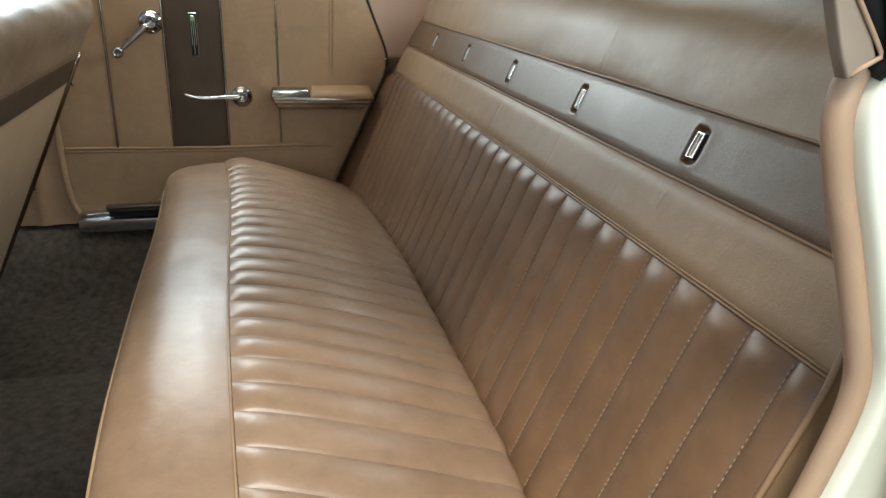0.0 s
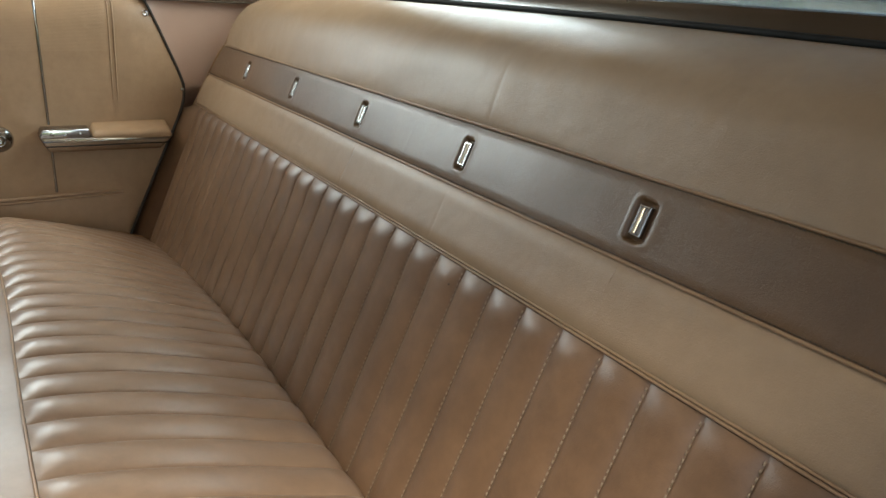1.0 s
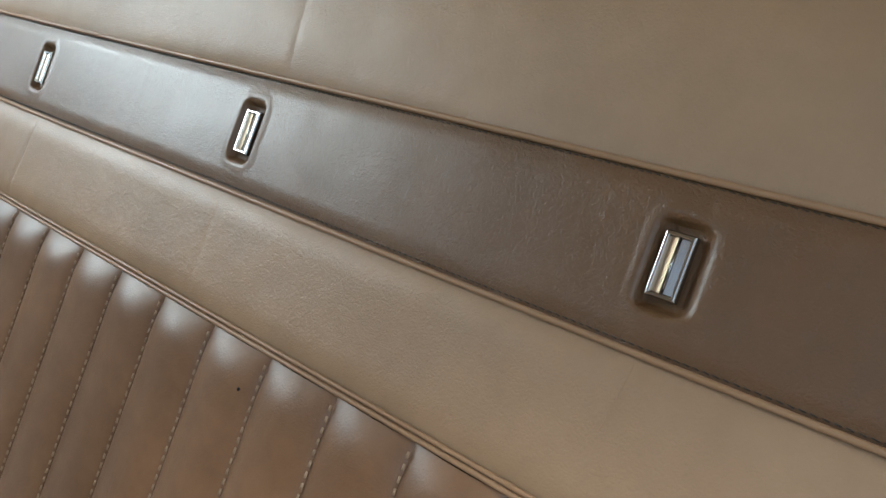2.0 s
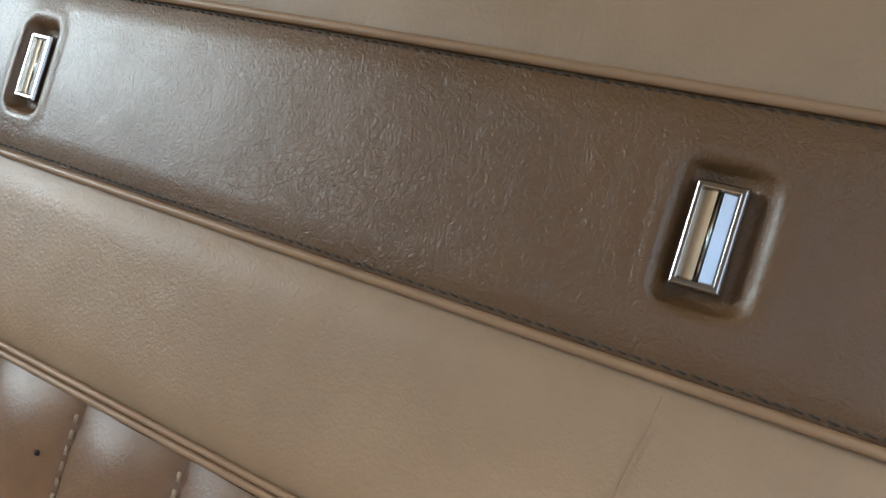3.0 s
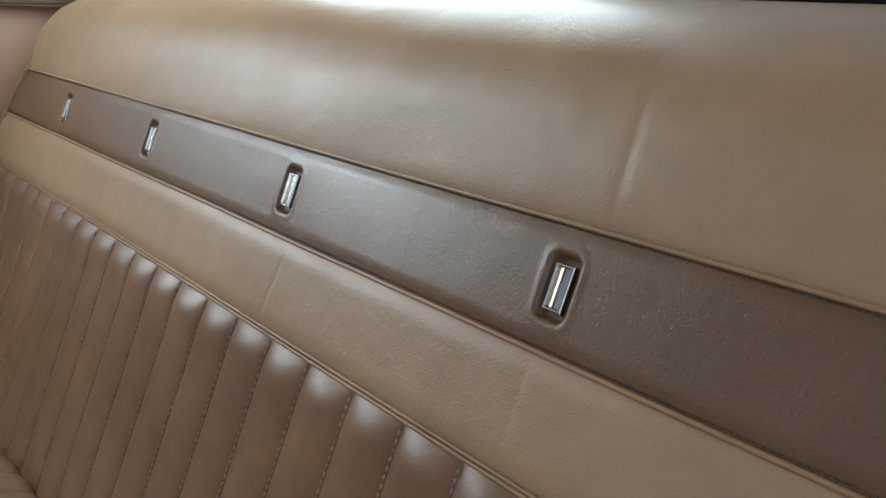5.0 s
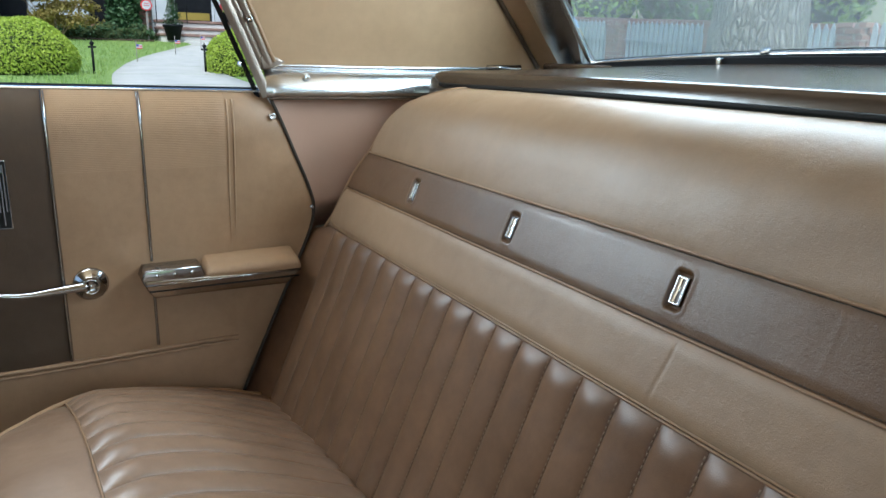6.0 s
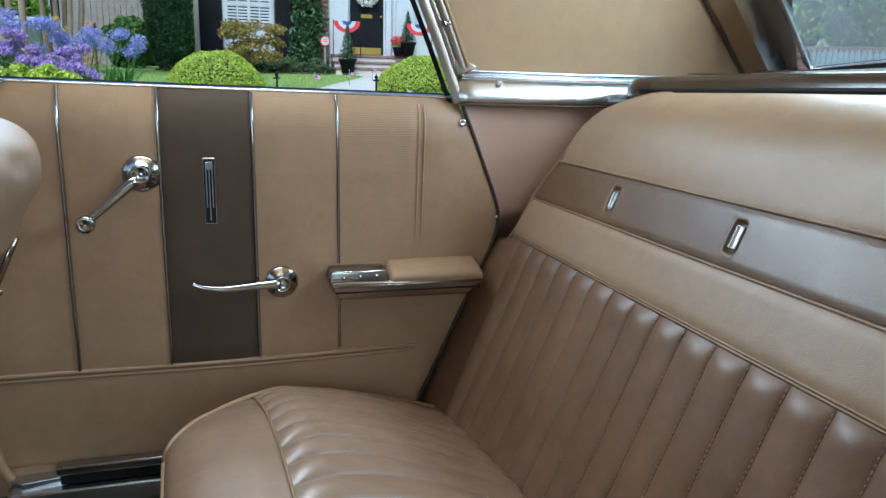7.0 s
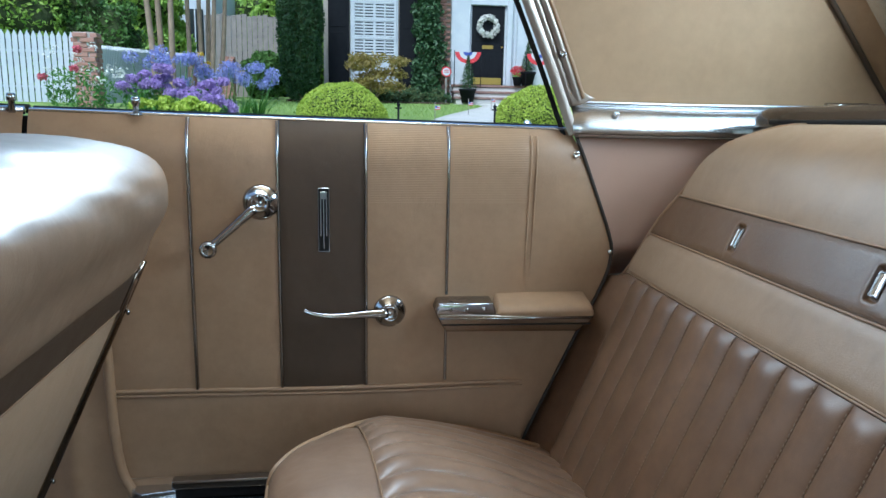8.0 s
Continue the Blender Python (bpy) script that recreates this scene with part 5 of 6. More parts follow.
def tree(name, place, label, stems, r0, r1, crown, count, size, leafmat, barkmat, seed, rough=0.0, n=10):
    rng = random.Random(seed)
    x, y = place
    z = ground_z(x, y)
    t = thing(name, (x, y, z), label, "tree")
    for pts in stems:
        part("trunk", trunk(bmesh.new(), [(x + a, y + b, z + c) for a, b, c in pts], r0, r1, n, rough), barkmat, t)
    pts = []
    for cx, cy, cz, rx, ry, rz in crown:
        pts += blob_points((x + cx, y + cy, z + cz), (rx, ry, rz), count, rng, 0.8, 0.35, 2.0)
        for q in range(3):
            a = rng.uniform(0, 6.28)
            s = stems[q % len(stems)][-1]
            part("limb", trunk(bmesh.new(), [(x + s[0], y + s[1], z + s[2] - 0.3), (x + cx * 0.6 + math.cos(a) * rx * 0.3, y + cy * 0.6 + math.sin(a) * ry * 0.3, z + cz - rz * 0.3), (x + cx + math.cos(a) * rx * 0.7, y + cy + math.sin(a) * ry * 0.7, z + cz + rz * 0.2)], r1 * 0.7, r1 * 0.15, 6), barkmat, t)
    v, f = leaves_mesh(pts, size, rng, 0.2)
    o = raw("crown", v, f, leafmat, t, False)
    o["kind"] = "stuff"
    return t


OFFSET[0] = -0.12
# dark columnar conifer at the corner of the house
rng = random.Random(21)
cz = ground_z(-1.3, 20.6)
con = thing("columnar_conifer", (-1.2, 20.6, cz), "tall dense dark green columnar conifer against the house", "tree")
part("trunk", trunk(bmesh.new(), [(-1.2, 20.6, cz - 0.02), (-1.2, 20.6, cz + 1.5), (-1.2, 20.6, cz + 4.0)], 0.12, 0.04), BARK, con)
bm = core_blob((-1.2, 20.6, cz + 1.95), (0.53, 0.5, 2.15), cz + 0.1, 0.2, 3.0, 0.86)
part("inner_shade", bm, HEDGE_SHADE, con)
v, f = leaves_mesh(blob_points((-1.2, 20.6, cz + 1.95), (0.58, 0.55, 2.25), 14000, rng, 0.3, 0.22, 3.0, cz + 0.05), 0.11, rng, -0.5, 0.35)
raw("foliage", v, f, CYPRESS, con, False)["kind"] = "stuff"

# climber on the house wall
rng = random.Random(23)
ivy = thing("climbing_shrub", (2.35, 21.6, ground_z(2.3, 21.6)), "dark green climbing shrub trained up the house wall", "shrub")
part("stem", trunk(bmesh.new(), [(2.4, 21.6, ground_z(2.4, 21.6)), (2.3, 21.7, 2.4), (2.35, 21.75, 4.2)], 0.05, 0.02, 8), BARK, ivy)
pts = []
for z, w in ((1.75, 0.42), (2.2, 0.5), (2.7, 0.46), (3.2, 0.44), (3.7, 0.42), (4.2, 0.4), (4.6, 0.36)):
    pts += blob_points((2.23 + 0.06 * math.sin(z * 3), 21.62, z), (w, 0.24, 0.36), 650, rng, 0.7, 0.3, 2.5)
v, f = leaves_mesh(pts, 0.13, rng, 0.2, 0.55)
raw("foliage", v, f, IVY, ivy, False)["kind"] = "stuff"

# yellow-green shrub below the window
rng = random.Random(24)
map_ = thing("yellow_leaved_shrub", (0.64, 20.4, ground_z(1, 20.4)), "airy yellow-green maple shrub below the window", "shrub")
for q in range(7):
    a = q * 0.9
    part("stem", trunk(bmesh.new(), [(0.64, 20.4, 1.18), (0.64 + math.cos(a) * 0.3, 20.4 + math.sin(a) * 0.15, 1.6), (0.64 + math.cos(a) * 0.75, 20.4 + math.sin(a) * 0.3, 2.1 + 0.15 * math.sin(q * 2))], 0.02, 0.005, 6), BARK, map_)
pts = []
for q in range(28):
    a = q * 2.4
    r = 0.15 + 0.68 * ((q * 0.37) % 1)
    pts += blob_points((0.64 + math.cos(a) * r, 20.4 + math.sin(a) * 0.3, 1.95 + 0.38 * math.sin(q * 1.7)), (0.26, 0.2, 0.14), 150, rng, 0.9, 0.3)
v, f = leaves_mesh(pts, 0.085, rng, 0.3, 0.5)
raw("foliage", v, f, MAPLE, map_, False)["kind"] = "stuff"
bed = ground_z(1, 21)
tagged(raw("flower_bed", [(-1.6, 20.7, bed + 0.03), (2.75, 20.7, bed + 0.03), (2.75, 21.95, bed + 0.07), (-1.6, 21.95, bed + 0.07), (-1.6, 20.7, bed - 0.05), (2.75, 20.7, bed - 0.05)], [(0, 1, 2, 3), (4, 5, 1, 0)], plain("bark_mulch", (0.045, 0.028, 0.018), (0.08, 0.05, 0.032), 0.95, 25.0, 0.02), None, False), "dark bark mulch bed along the house", "flower bed", "", "structure")


# dark shrubs added in place of shadow and dark soil below the wall
for i, x in enumerate((-0.35, 0.35, 1.05, 1.75, 2.45)):
    bush("shade_fill_shrub", (x, 21.45, ground_z(x, 21.45) + 0.16), (0.42, 0.28, 0.26), 900, 0.07, IVY, HEDGE_SHADE, "low dark shrub added for the shadow and dark soil by the house", 30 + i, 0.3, 0.35, "shrubs in the bed", "shrub")


def agapanthus(x, y, seed, heads, hz, petal, label, spread=0.35, ball=0.09):
    rng = random.Random(seed)
    z = ground_z(x, y)
    a = thing("flowering_plant", (x, y, z), label, "flower")
    v, f = [], []
    for q in range(46):
        an, ln = rng.uniform(0, 6.28), rng.uniform(0.35, 0.6)
        d = Vector((math.cos(an), math.sin(an), 0))
        w = Vector((-d.y, d.x, 0)) * 0.014
        base = Vector((x, y, z)) + d * rng.uniform(0, spread * 0.5)
        b = len(v)
        for s in (0, 0.35, 0.7, 1.0):
            p = base + d * ln * s * 0.8 + Vector((0, 0, ln * (1.3 * s - 0.85 * s * s) * 1.2))
            ww = w * (1 - 0.85 * s)
            v += [p - ww, p + ww]
        for s in range(3):
            k = b + 2 * s
            f.append((k, k + 1, k + 3, k + 2))
    raw("leaves", v, f, STRAP, a, True)["kind"] = "stuff"
    for q in range(heads):
        px, py = x + rng.uniform(-spread, spread), y + rng.uniform(-spread, spread) * 0.6
        pz = z + hz + rng.uniform(-0.14, 0.14)
        st = part("stalk", tube([(x + (px - x) * 0.3, y, z), (px, py, pz)], 0.006, 5), STRAP, a)
        vv, ff = leaves_mesh(blob_points((px, py, pz), (ball, ball, ball * 0.75), 170, rng, 0.5, 0.2), 0.04, rng, 0, 0.45, 0.9)
        raw("flower_head", vv, ff, petal, st, False)["kind"] = "stuff"
    return a


for i, (x, y, hz) in enumerate([(-2.95, 13.0, 0.92), (-2.6, 13.2, 0.98), (-1.95, 13.4, 0.72), (-1.6, 13.1, 0.78), (-1.35, 13.3, 0.62), (-2.25, 13.5, 0.66)]):
    agapanthus(x - 0.14, y, 40 + i, 5, hz, BLUE, "blue agapanthus in flower at the garden's edge", 0.3, 0.13)


def clump(name, x, y, rx, rz, zc, petal, label, seed, count=1500, size=0.05, category="flower"):
    rng = random.Random(seed)
    z = ground_z(x, y)
    c = thing(name, (x, y, z), label, category)
    v, f = leaves_mesh(blob_points((x, y, z + zc * 0.5), (rx * 0.95, 0.3, zc * 0.55), 900, rng, 0.6, 0.3, 2.5, z), 0.07, rng, 0.1, 0.4)
    raw("foliage", v, f, STRAP, c, False)["kind"] = "stuff"
    pts = []
    for q in range(16):
        px, pz = x + rng.uniform(-rx, rx), z + zc + rng.uniform(-rz, rz)
        pts += blob_points((px, y - 0.1 + rng.uniform(-0.15, 0.15), pz), (0.09, 0.09, 0.06), count // 16, rng, 0.5, 0.3)
    v, f = leaves_mesh(pts, size, rng, 0, 0.6, 0.8)
    raw("blossom", v, f, petal, c, False)["kind"] = "stuff"
    return c


clump("purple_flowers", -2.75, 11.6, 0.36, 0.16, 0.62, PURPLE, "mound of purple statice flowers beside the lawn", 61, 5600, 0.032)
clump("purple_flowers", -2.05, 11.5, 0.36, 0.13, 0.48, PURPLE, "mound of purple statice flowers beside the lawn", 62, 5600, 0.032)
clump("purple_flowers", -1.75, 11.2, 0.20, 0.10, 0.34, PURPLE, "low mound of purple statice flowers", 63, 2800, 0.032)
clump("low_green_mound", -2.2, 10.4, 0.55, 0.06, 0.32, HEDGE, "low yellow-green mound in front of the flowers", 64, 2400, 0.05, "shrub")
rose = clump("rose_bush", -3.75, 12.0, 0.55, 0.28, 0.75, WHITE_PETAL, "loose rose bush with white and pink blooms", 65, 200, 0.045, "shrub")
rng = random.Random(66)
for px, pz in ((-3.72, 0.98), (-3.78, 0.72), (-4.2, 0.6)):
    v, f = leaves_mesh(blob_points((px, 11.8, ground_z(px, 12) + pz), (0.06, 0.05, 0.045), 80, rng, 0.5, 0.2), 0.045, rng, 0, 0.7, 0.9)
    raw("bloom", v, f, PINKROSE, rose, False)["kind"] = "stuff"
yel = thing("yellow_flowers", (-2.0, 13.8, ground_z(-2, 13.8)), "few yellow blooms among the blue flowers", "flower")
for px, pz in ((-2.42, 1.0), (-2.3, 0.85), (-1.75, 0.72)):
    st = part("stalk", tube([(-2.0, 13.8, ground_z(-2, 13.8)), (px, 13.6, ground_z(-2, 13.6) + pz)], 0.006, 5), STRAP, yel)
    v, f = leaves_mesh(blob_points((px, 13.6, ground_z(-2, 13.6) + pz), (0.05, 0.05, 0.04), 60, rng, 0.5, 0.2), 0.04, rng, 0, 0.6, 0.9)
    raw("flower_head", v, f, YELLOW, st, False)["kind"] = "stuff"

# slim multi-stemmed trees
tree("multi_stem_tree", (-3.9, 16.8), "slim smooth-barked tree with several pale tan stems", [[(0.0, 0, -0.02), (-0.05, 0, 1.2), (-0.22, 0, 3.4)], [(0.06, 0.1, -0.02), (0.1, 0.1, 1.2), (0.0, 0.1, 3.6)], [(0.3, 0, -0.02), (0.34, 0, 1.3), (0.33, 0.1, 3.6)]], 0.075, 0.045, [(0, 0, 4.4, 1.6, 1.3, 1.0), (-0.8, 0, 4.9, 1.2, 1.0, 0.8)], 1500, 0.12, GREEN, BARK, 71)
tree("multi_stem_tree", (-3.08, 17.6), "slim smooth-barked tree with several pale tan stems", [[(-0.25, 0, -0.02), (-0.3, 0, 1.2), (-0.32, 0, 3.4)], [(-0.05, 0.1, -0.02), (-0.08, 0.1, 1.2), (-0.1, 0.1, 3.6)], [(0.1, 0, -0.02), (0.2, 0, 1.3), (0.3, 0.1, 3.6)], [(0.2, 0.2, -0.02), (0.38, 0.2, 1.3), (0.5, 0.2, 3.4)], [(0.0, 0.3, -0.02), (0.05, 0.3, 1.3), (0.1, 0.3, 3.4)]], 0.06, 0.038, [(0, 0, 4.6, 1.5, 1.2, 1.0), (0.6, 0.4, 5.0, 1.2, 1.0, 0.8)], 1500, 0.12, GREEN, BARK, 72)

for i, (x, y, zc, rx, rz, mat, lab) in enumerate([
    (-8.2, 19.5, 1.9, 1.7, 1.7, GREEN, "big bright green shrub behind the fence"), (-6.4, 20.6, 1.3, 1.2, 1.3, DARKGREEN, "dark green shrub behind the fence"),
    (-10.5, 18.0, 1.3, 1.8, 1.4, GREEN, "big bright green shrub behind the fence"), (-7.0, 24.0, 1.7, 2.4, 1.6, GREEN, "tall leafy green shrub behind the fence"),
    (-2.0, 25.0, 1.6, 1.0, 1.6, GREEN, "bright green shrub beyond the side gate"), (-2.3, 22.2, 0.6, 0.6, 0.7, DARKGREEN, "dark green shrub by the house corner"),
    (-3.0, 34.0, 2.2, 4.0, 2.5, GREEN, "tall leafy garden trees in the distance"), (-12.0, 30.0, 1.8, 4.5, 2.3, DARKGREEN, "tall leafy garden trees in the distance")]):
    bush("garden_shrub", (x, y, ground_z(x, y) + zc), (rx, rx * 0.8, rz), int(4200 + 2600 * rx), 0.125 if y < 23 else 0.24, mat, HEDGE_SHADE, lab, 80 + i, 0.35, 0.35, "", "shrub")

# ---------------------------------------------------------------- picket fence with brick piers
PICKET = [(-0.036, 0), (0.036, 0), (0.036, 1.02), (0.0, 1.10), (-0.036, 1.02)]
pk = bmesh.new()
ff = pk.faces.new([pk.verts.new((x, -0.01, z)) for x, z in PICKET])
ex = bmesh.ops.extrude_face_region(pk, geom=[ff])
bmesh.ops.translate(pk, verts=[v for v in ex["geom"] if isinstance(v, bmesh.types.BMVert)], vec=(0, 0.02, 0))
bmesh.ops.recalc_face_normals(pk, faces=pk.faces)
picket_mesh = bpy.data.meshes.new("picket")
pk.to_mesh(picket_mesh)
picket_mesh.materials.append(WHITE)


def fence_run(a, b, label, base=None, step=0.088, sink=0.0):
    """A run of white pickets on two rails from a to b."""
    a, b = Vector((*a, 0)), Vector((*b, 0))
    d = b - a
    ang = math.atan2(d.y, d.x)
    za = ground_z(a.x, a.y) if base is None else base
    zb = ground_z(b.x, b.y) if base is None else base
    za, zb = za - sink, zb - sink
    f = thing("picket_fence", (a.x, a.y, za), label, "fence", "white picket fences")
    n = int(d.length / step)
    for i in range(n):
        t = (i + 0.5) / n
        p = a + d * t
        o = new("picket", picket_mesh)
        o.matrix_world = Matrix.Translation((p.x + OFFSET[0], p.y, za + (zb - za) * t + 0.06)) @ Matrix.Rotation(ang, 4, "Z")
        o.parent = f
        o.matrix_parent_inverse = f.matrix_world.inverted()
    nrm = Vector((-d.y, d.x, 0)).normalized() * 0.03
    for h in (0.3, 0.85):
        part("rail", tube([a + nrm + Vector((0, 0, za + h)), b + nrm + Vector((0, 0, zb + h))], 0.025, 4), WHITE, f, "", False)
    return f


brick_bm = box(-0.105, 0.105, -0.05, 0.05, -0.032, 0.032, 0.004, 1)
brick_mesh = bpy.data.meshes.new("brick")
brick_bm.to_mesh(brick_mesh)
brick_bm.free()
brick_mesh.materials.append(BRICK)


def lay(parent, p, ang):
    o = new("brick", brick_mesh)
    o.matrix_world = Matrix.Translation(Vector(p) + Vector((OFFSET[0], 0, 0))) @ Matrix.Rotation(ang, 4, "Z")
    o.parent = parent
    o.matrix_parent_inverse = parent.matrix_world.inverted()


def pier(x, y, h, label, base=None):
    z = ground_z(x, y) if base is None else base
    p = thing("brick_pier", (x, y, z), label, "pier", "brick piers of the fence")
    part("core", box(x - 0.155, x + 0.155, y - 0.155, y + 0.155, z, z + h - 0.02, 0.0), MORTAR, p, "", False)
    c = 0
    zz = z + 0.04
    while zz < z + h:
        wide = 0.02 if zz > z + h - 0.16 else 0.0
        for q in range(4):
            a = q * math.pi / 2
            r = 0.125 + wide
            off = 0.055 if c % 2 else -0.055
            px, py = math.cos(a) * 0 - math.sin(a) * -r, math.sin(a) * 0 + math.cos(a) * -r
            lay(p, (x + px + math.cos(a) * off, y + py + math.sin(a) * off, zz), a)
        zz += 0.0745
        c += 1
    return p


pier(-4.13, 13.5, 1.30, "red brick pier between runs of white picket fence")
pier(-4.28, 22.0, 1.15, "red brick pier at the end of the white fence")
pier(-3.25, 22.0, 1.1, "red brick pier beside the side gate")
fence_run((-8.6, 13.0), (-4.32, 13.5), "white painted picket fence ending at a brick pier", 0.97)
fence_run((-4.66, 15.6), (-4.28, 21.8), "white painted picket fence running back beside the garden")

# weathered board gate and pale neighbouring wall between the trees
gate = thing("board_fence", (-3.0, 23.5, ground_z(-3, 23.5)), "weathered grey board fence behind the slim trees", "fence")
for i in range(14):
    x = -4.1 + i * 0.15
    part("board", box(x, x + 0.14, 23.5 + 0.005 * (i % 3), 23.53, ground_z(-3, 23.5), ground_z(-3, 23.5) + 2.3 + 0.02 * (i % 4), 0.004, 1), GREYWOOD, gate, "", False)
nb = thing("neighbour_house", (-5.8, 27.0, ground_z(-5.8, 27)), "pale painted neighbouring house behind the trees", "house")
part("wall", box(-7.0, -4.4, 27.0, 32.0, 1.2, 5.2, 0.01, 1), WHITE, nb, "", False)
nw = part("window", box(-5.3, -4.75, 26.96, 27.01, 2.7, 4.2, 0.005, 1), DARKGLASS, nb, "", False)
part("frame", box(-5.04, -5.0, 26.94, 26.97, 2.7, 4.2), WHITE, nw, "", False)

# ---------------------------------------------------------------- the house
HY = 22.0
G = ground_z(0, HY)
house = thing("house", (1.5, HY, G), "brick house with white porch, black shutters and black front door", "house")
part("wall", box(-0.66, 2.92, HY + 0.05, HY + 6, G - 0.1, 6.4), MORTAR, house, "mortar behind the brick facing", False)
part("porch_wall", box(2.92, 9.0, HY + 0.02, HY + 6, G - 0.1, 6.4, 0.01, 1), WHITE, house, "white painted porch wall", False)
z, c = G + 0.03, 0
openings = [(-0.55, 1.97, 1.60, 6.0)]
while z < 4.7:
    x = -0.66 + (0.108 if c % 2 else 0.0) + 0.1
    while x < 2.85:
        if not any(a - 0.1 < x < b + 0.1 and lo < z < hi for a, b, lo, hi in openings):
            lay(house, (x, HY + 0.022, z), 0)
        x += 0.222
    z += 0.0745
    c += 1
part("roof", slab([(-1.1, 6.3), (9.4, 6.3), (8.0, 8.6), (0.3, 8.6)], HY - 0.4, HY + 6.2, 0.02), GREYWOOD, house, "grey shingle roof", False)

window = part("window", box(0.08, 1.41, HY - 0.02, HY + 0.06, 1.66, 5.0, 0.01, 1), WHITE, house, "white framed window with louvred blinds", False)
part("pane", box(0.17, 1.32, HY - 0.028, HY - 0.019, 2.50, 4.92), DARKGLASS, window, "", False)
part("apron_panel", box(0.18, 1.31, HY - 0.035, HY - 0.018, 1.74, 2.38, 0.008, 1), WHITE, window, "", False)
part("sill", box(0.06, 1.43, HY - 0.07, HY, 2.42, 2.48, 0.008, 1), WHITE, window, "", False)
for x in (0.17, 0.745, 1.32):
    part("stile", box(x - 0.035, x + 0.035, HY - 0.05, HY - 0.02, 2.48, 4.95, 0.004, 1), WHITE, window, "", False)
for x in (0.457, 1.032):
    part("muntin", box(x - 0.02, x + 0.02, HY - 0.046, HY - 0.02, 2.48, 4.95, 0.003, 1), WHITE, window, "", False)
for z in (2.98, 3.46, 3.94, 4.42):
    part("glazing_bar", box(0.17, 1.32, HY - 0.048, HY - 0.02, z - 0.025, z + 0.025, 0.003, 1), WHITE, window, "", False)
z = 2.53
while z < 4.9:
    for x0, x1 in ((0.21, 0.435), (0.48, 0.71), (0.78, 1.01), (1.055, 1.285)):
        part("louvre", box(x0, x1, HY - 0.040, HY - 0.028, z, z + 0.045, 0.0), WHITE, window, "", False)
    z += 0.08
for x0, x1 in ((-0.53, 0.05), (1.44, 1.97)):
    sh = part("shutter", box(x0, x1, HY - 0.045, HY + 0.005, 1.62, 5.0, 0.008, 1), SHUTTER, house, "black panelled shutter", False)
    for z0, z1 in ((1.72, 3.1), (3.25, 4.9)):
        part("panel", box(x0 + 0.08, x1 - 0.08, HY - 0.055, HY - 0.044, z0, z1, 0.006, 1), SHUTTER, sh, "", False)

door = part("door", box(3.50, 4.44, HY - 0.01, HY + 0.04, 1.77, 3.95, 0.006, 1), SHUTTER, house, "black panelled front door", False)
for x0, x1, z0, z1 in ((3.60, 3.92, 2.98, 3.8), (4.02, 4.34, 2.98, 3.8), (3.60, 3.92, 2.06, 2.66), (4.02, 4.34, 2.06, 2.66)):
    part("panel", box(x0, x1, HY - 0.018, HY - 0.009, z0, z1, 0.006, 1), SHUTTER, door, "", False)
part("kick_plate", box(3.56, 4.38, HY - 0.016, HY - 0.009, 1.79, 1.98, 0.002, 1), BRASS, door, "polished brass kick plate", False)
part("letter_plate", box(3.80, 4.12, HY - 0.02, HY - 0.009, 2.78, 2.88, 0.004, 1), BRASS, door, "brass letter plate", False)
part("knob", lathe([(0, 0.012), (0.03, 0.012), (0.04, 0.03), (0.06, 0.026), (0.068, 0.0)], (4.37, HY - 0.01, 2.83), (0, -1, 0), 12), BRASS, door, "brass door knob")
for x0, x1 in ((2.90, 3.44), (4.50, 4.66), (4.80, 5.35)):
    part("pilaster", box(x0, x1, HY - 0.10, HY + 0.03, G, 5.2, 0.012, 1), WHITE, house, "white painted pilaster", False)
part("door_head", box(3.4, 4.6, HY - 0.06, HY + 0.02, 3.97, 4.3, 0.01, 1), WHITE, house, "", False)
for i, (y0, z1) in enumerate(((HY - 0.95, G + 0.17), (HY - 0.62, G + 0.34), (HY - 0.3, 1.765))):
    st = part("step", box(2.95, 5.3, y0, HY + 0.02, G - 0.05, z1 - 0.07, 0.004, 1), STEP_STONE, house, "pale stone step", False)
    part("tread", box(2.92, 5.33, y0 - 0.03, HY + 0.02, z1 - 0.065, z1, 0.006, 1), WORN_BRICK, st, "worn red brick tread", False)

# things at the door
wr = thing("door_wreath", (3.95, HY - 0.05, 3.40), "round white flower wreath hung on the front door", "wreath")
rng = random.Random(91)
part("hoop", tube([(3.95 + 0.24 * math.cos(a), HY - 0.05, 3.40 + 0.24 * math.sin(a)) for a in (2 * math.pi * q / 24 for q in range(24))], 0.03, 6, None, 1.0, True), IVY, wr)
pts = []
for q in range(40):
    a = 2 * math.pi * q / 40
    pts += blob_points((3.95 + 0.25 * math.cos(a), HY - 0.08, 3.40 + 0.25 * math.sin(a)), (0.09, 0.05, 0.09), 16, rng, 0.6, 0.2)
v, f = leaves_mesh(pts, 0.07, rng, 0, 0.7, 0.8)
raw("blossom", v, f, WHITE_PETAL, wr, False)


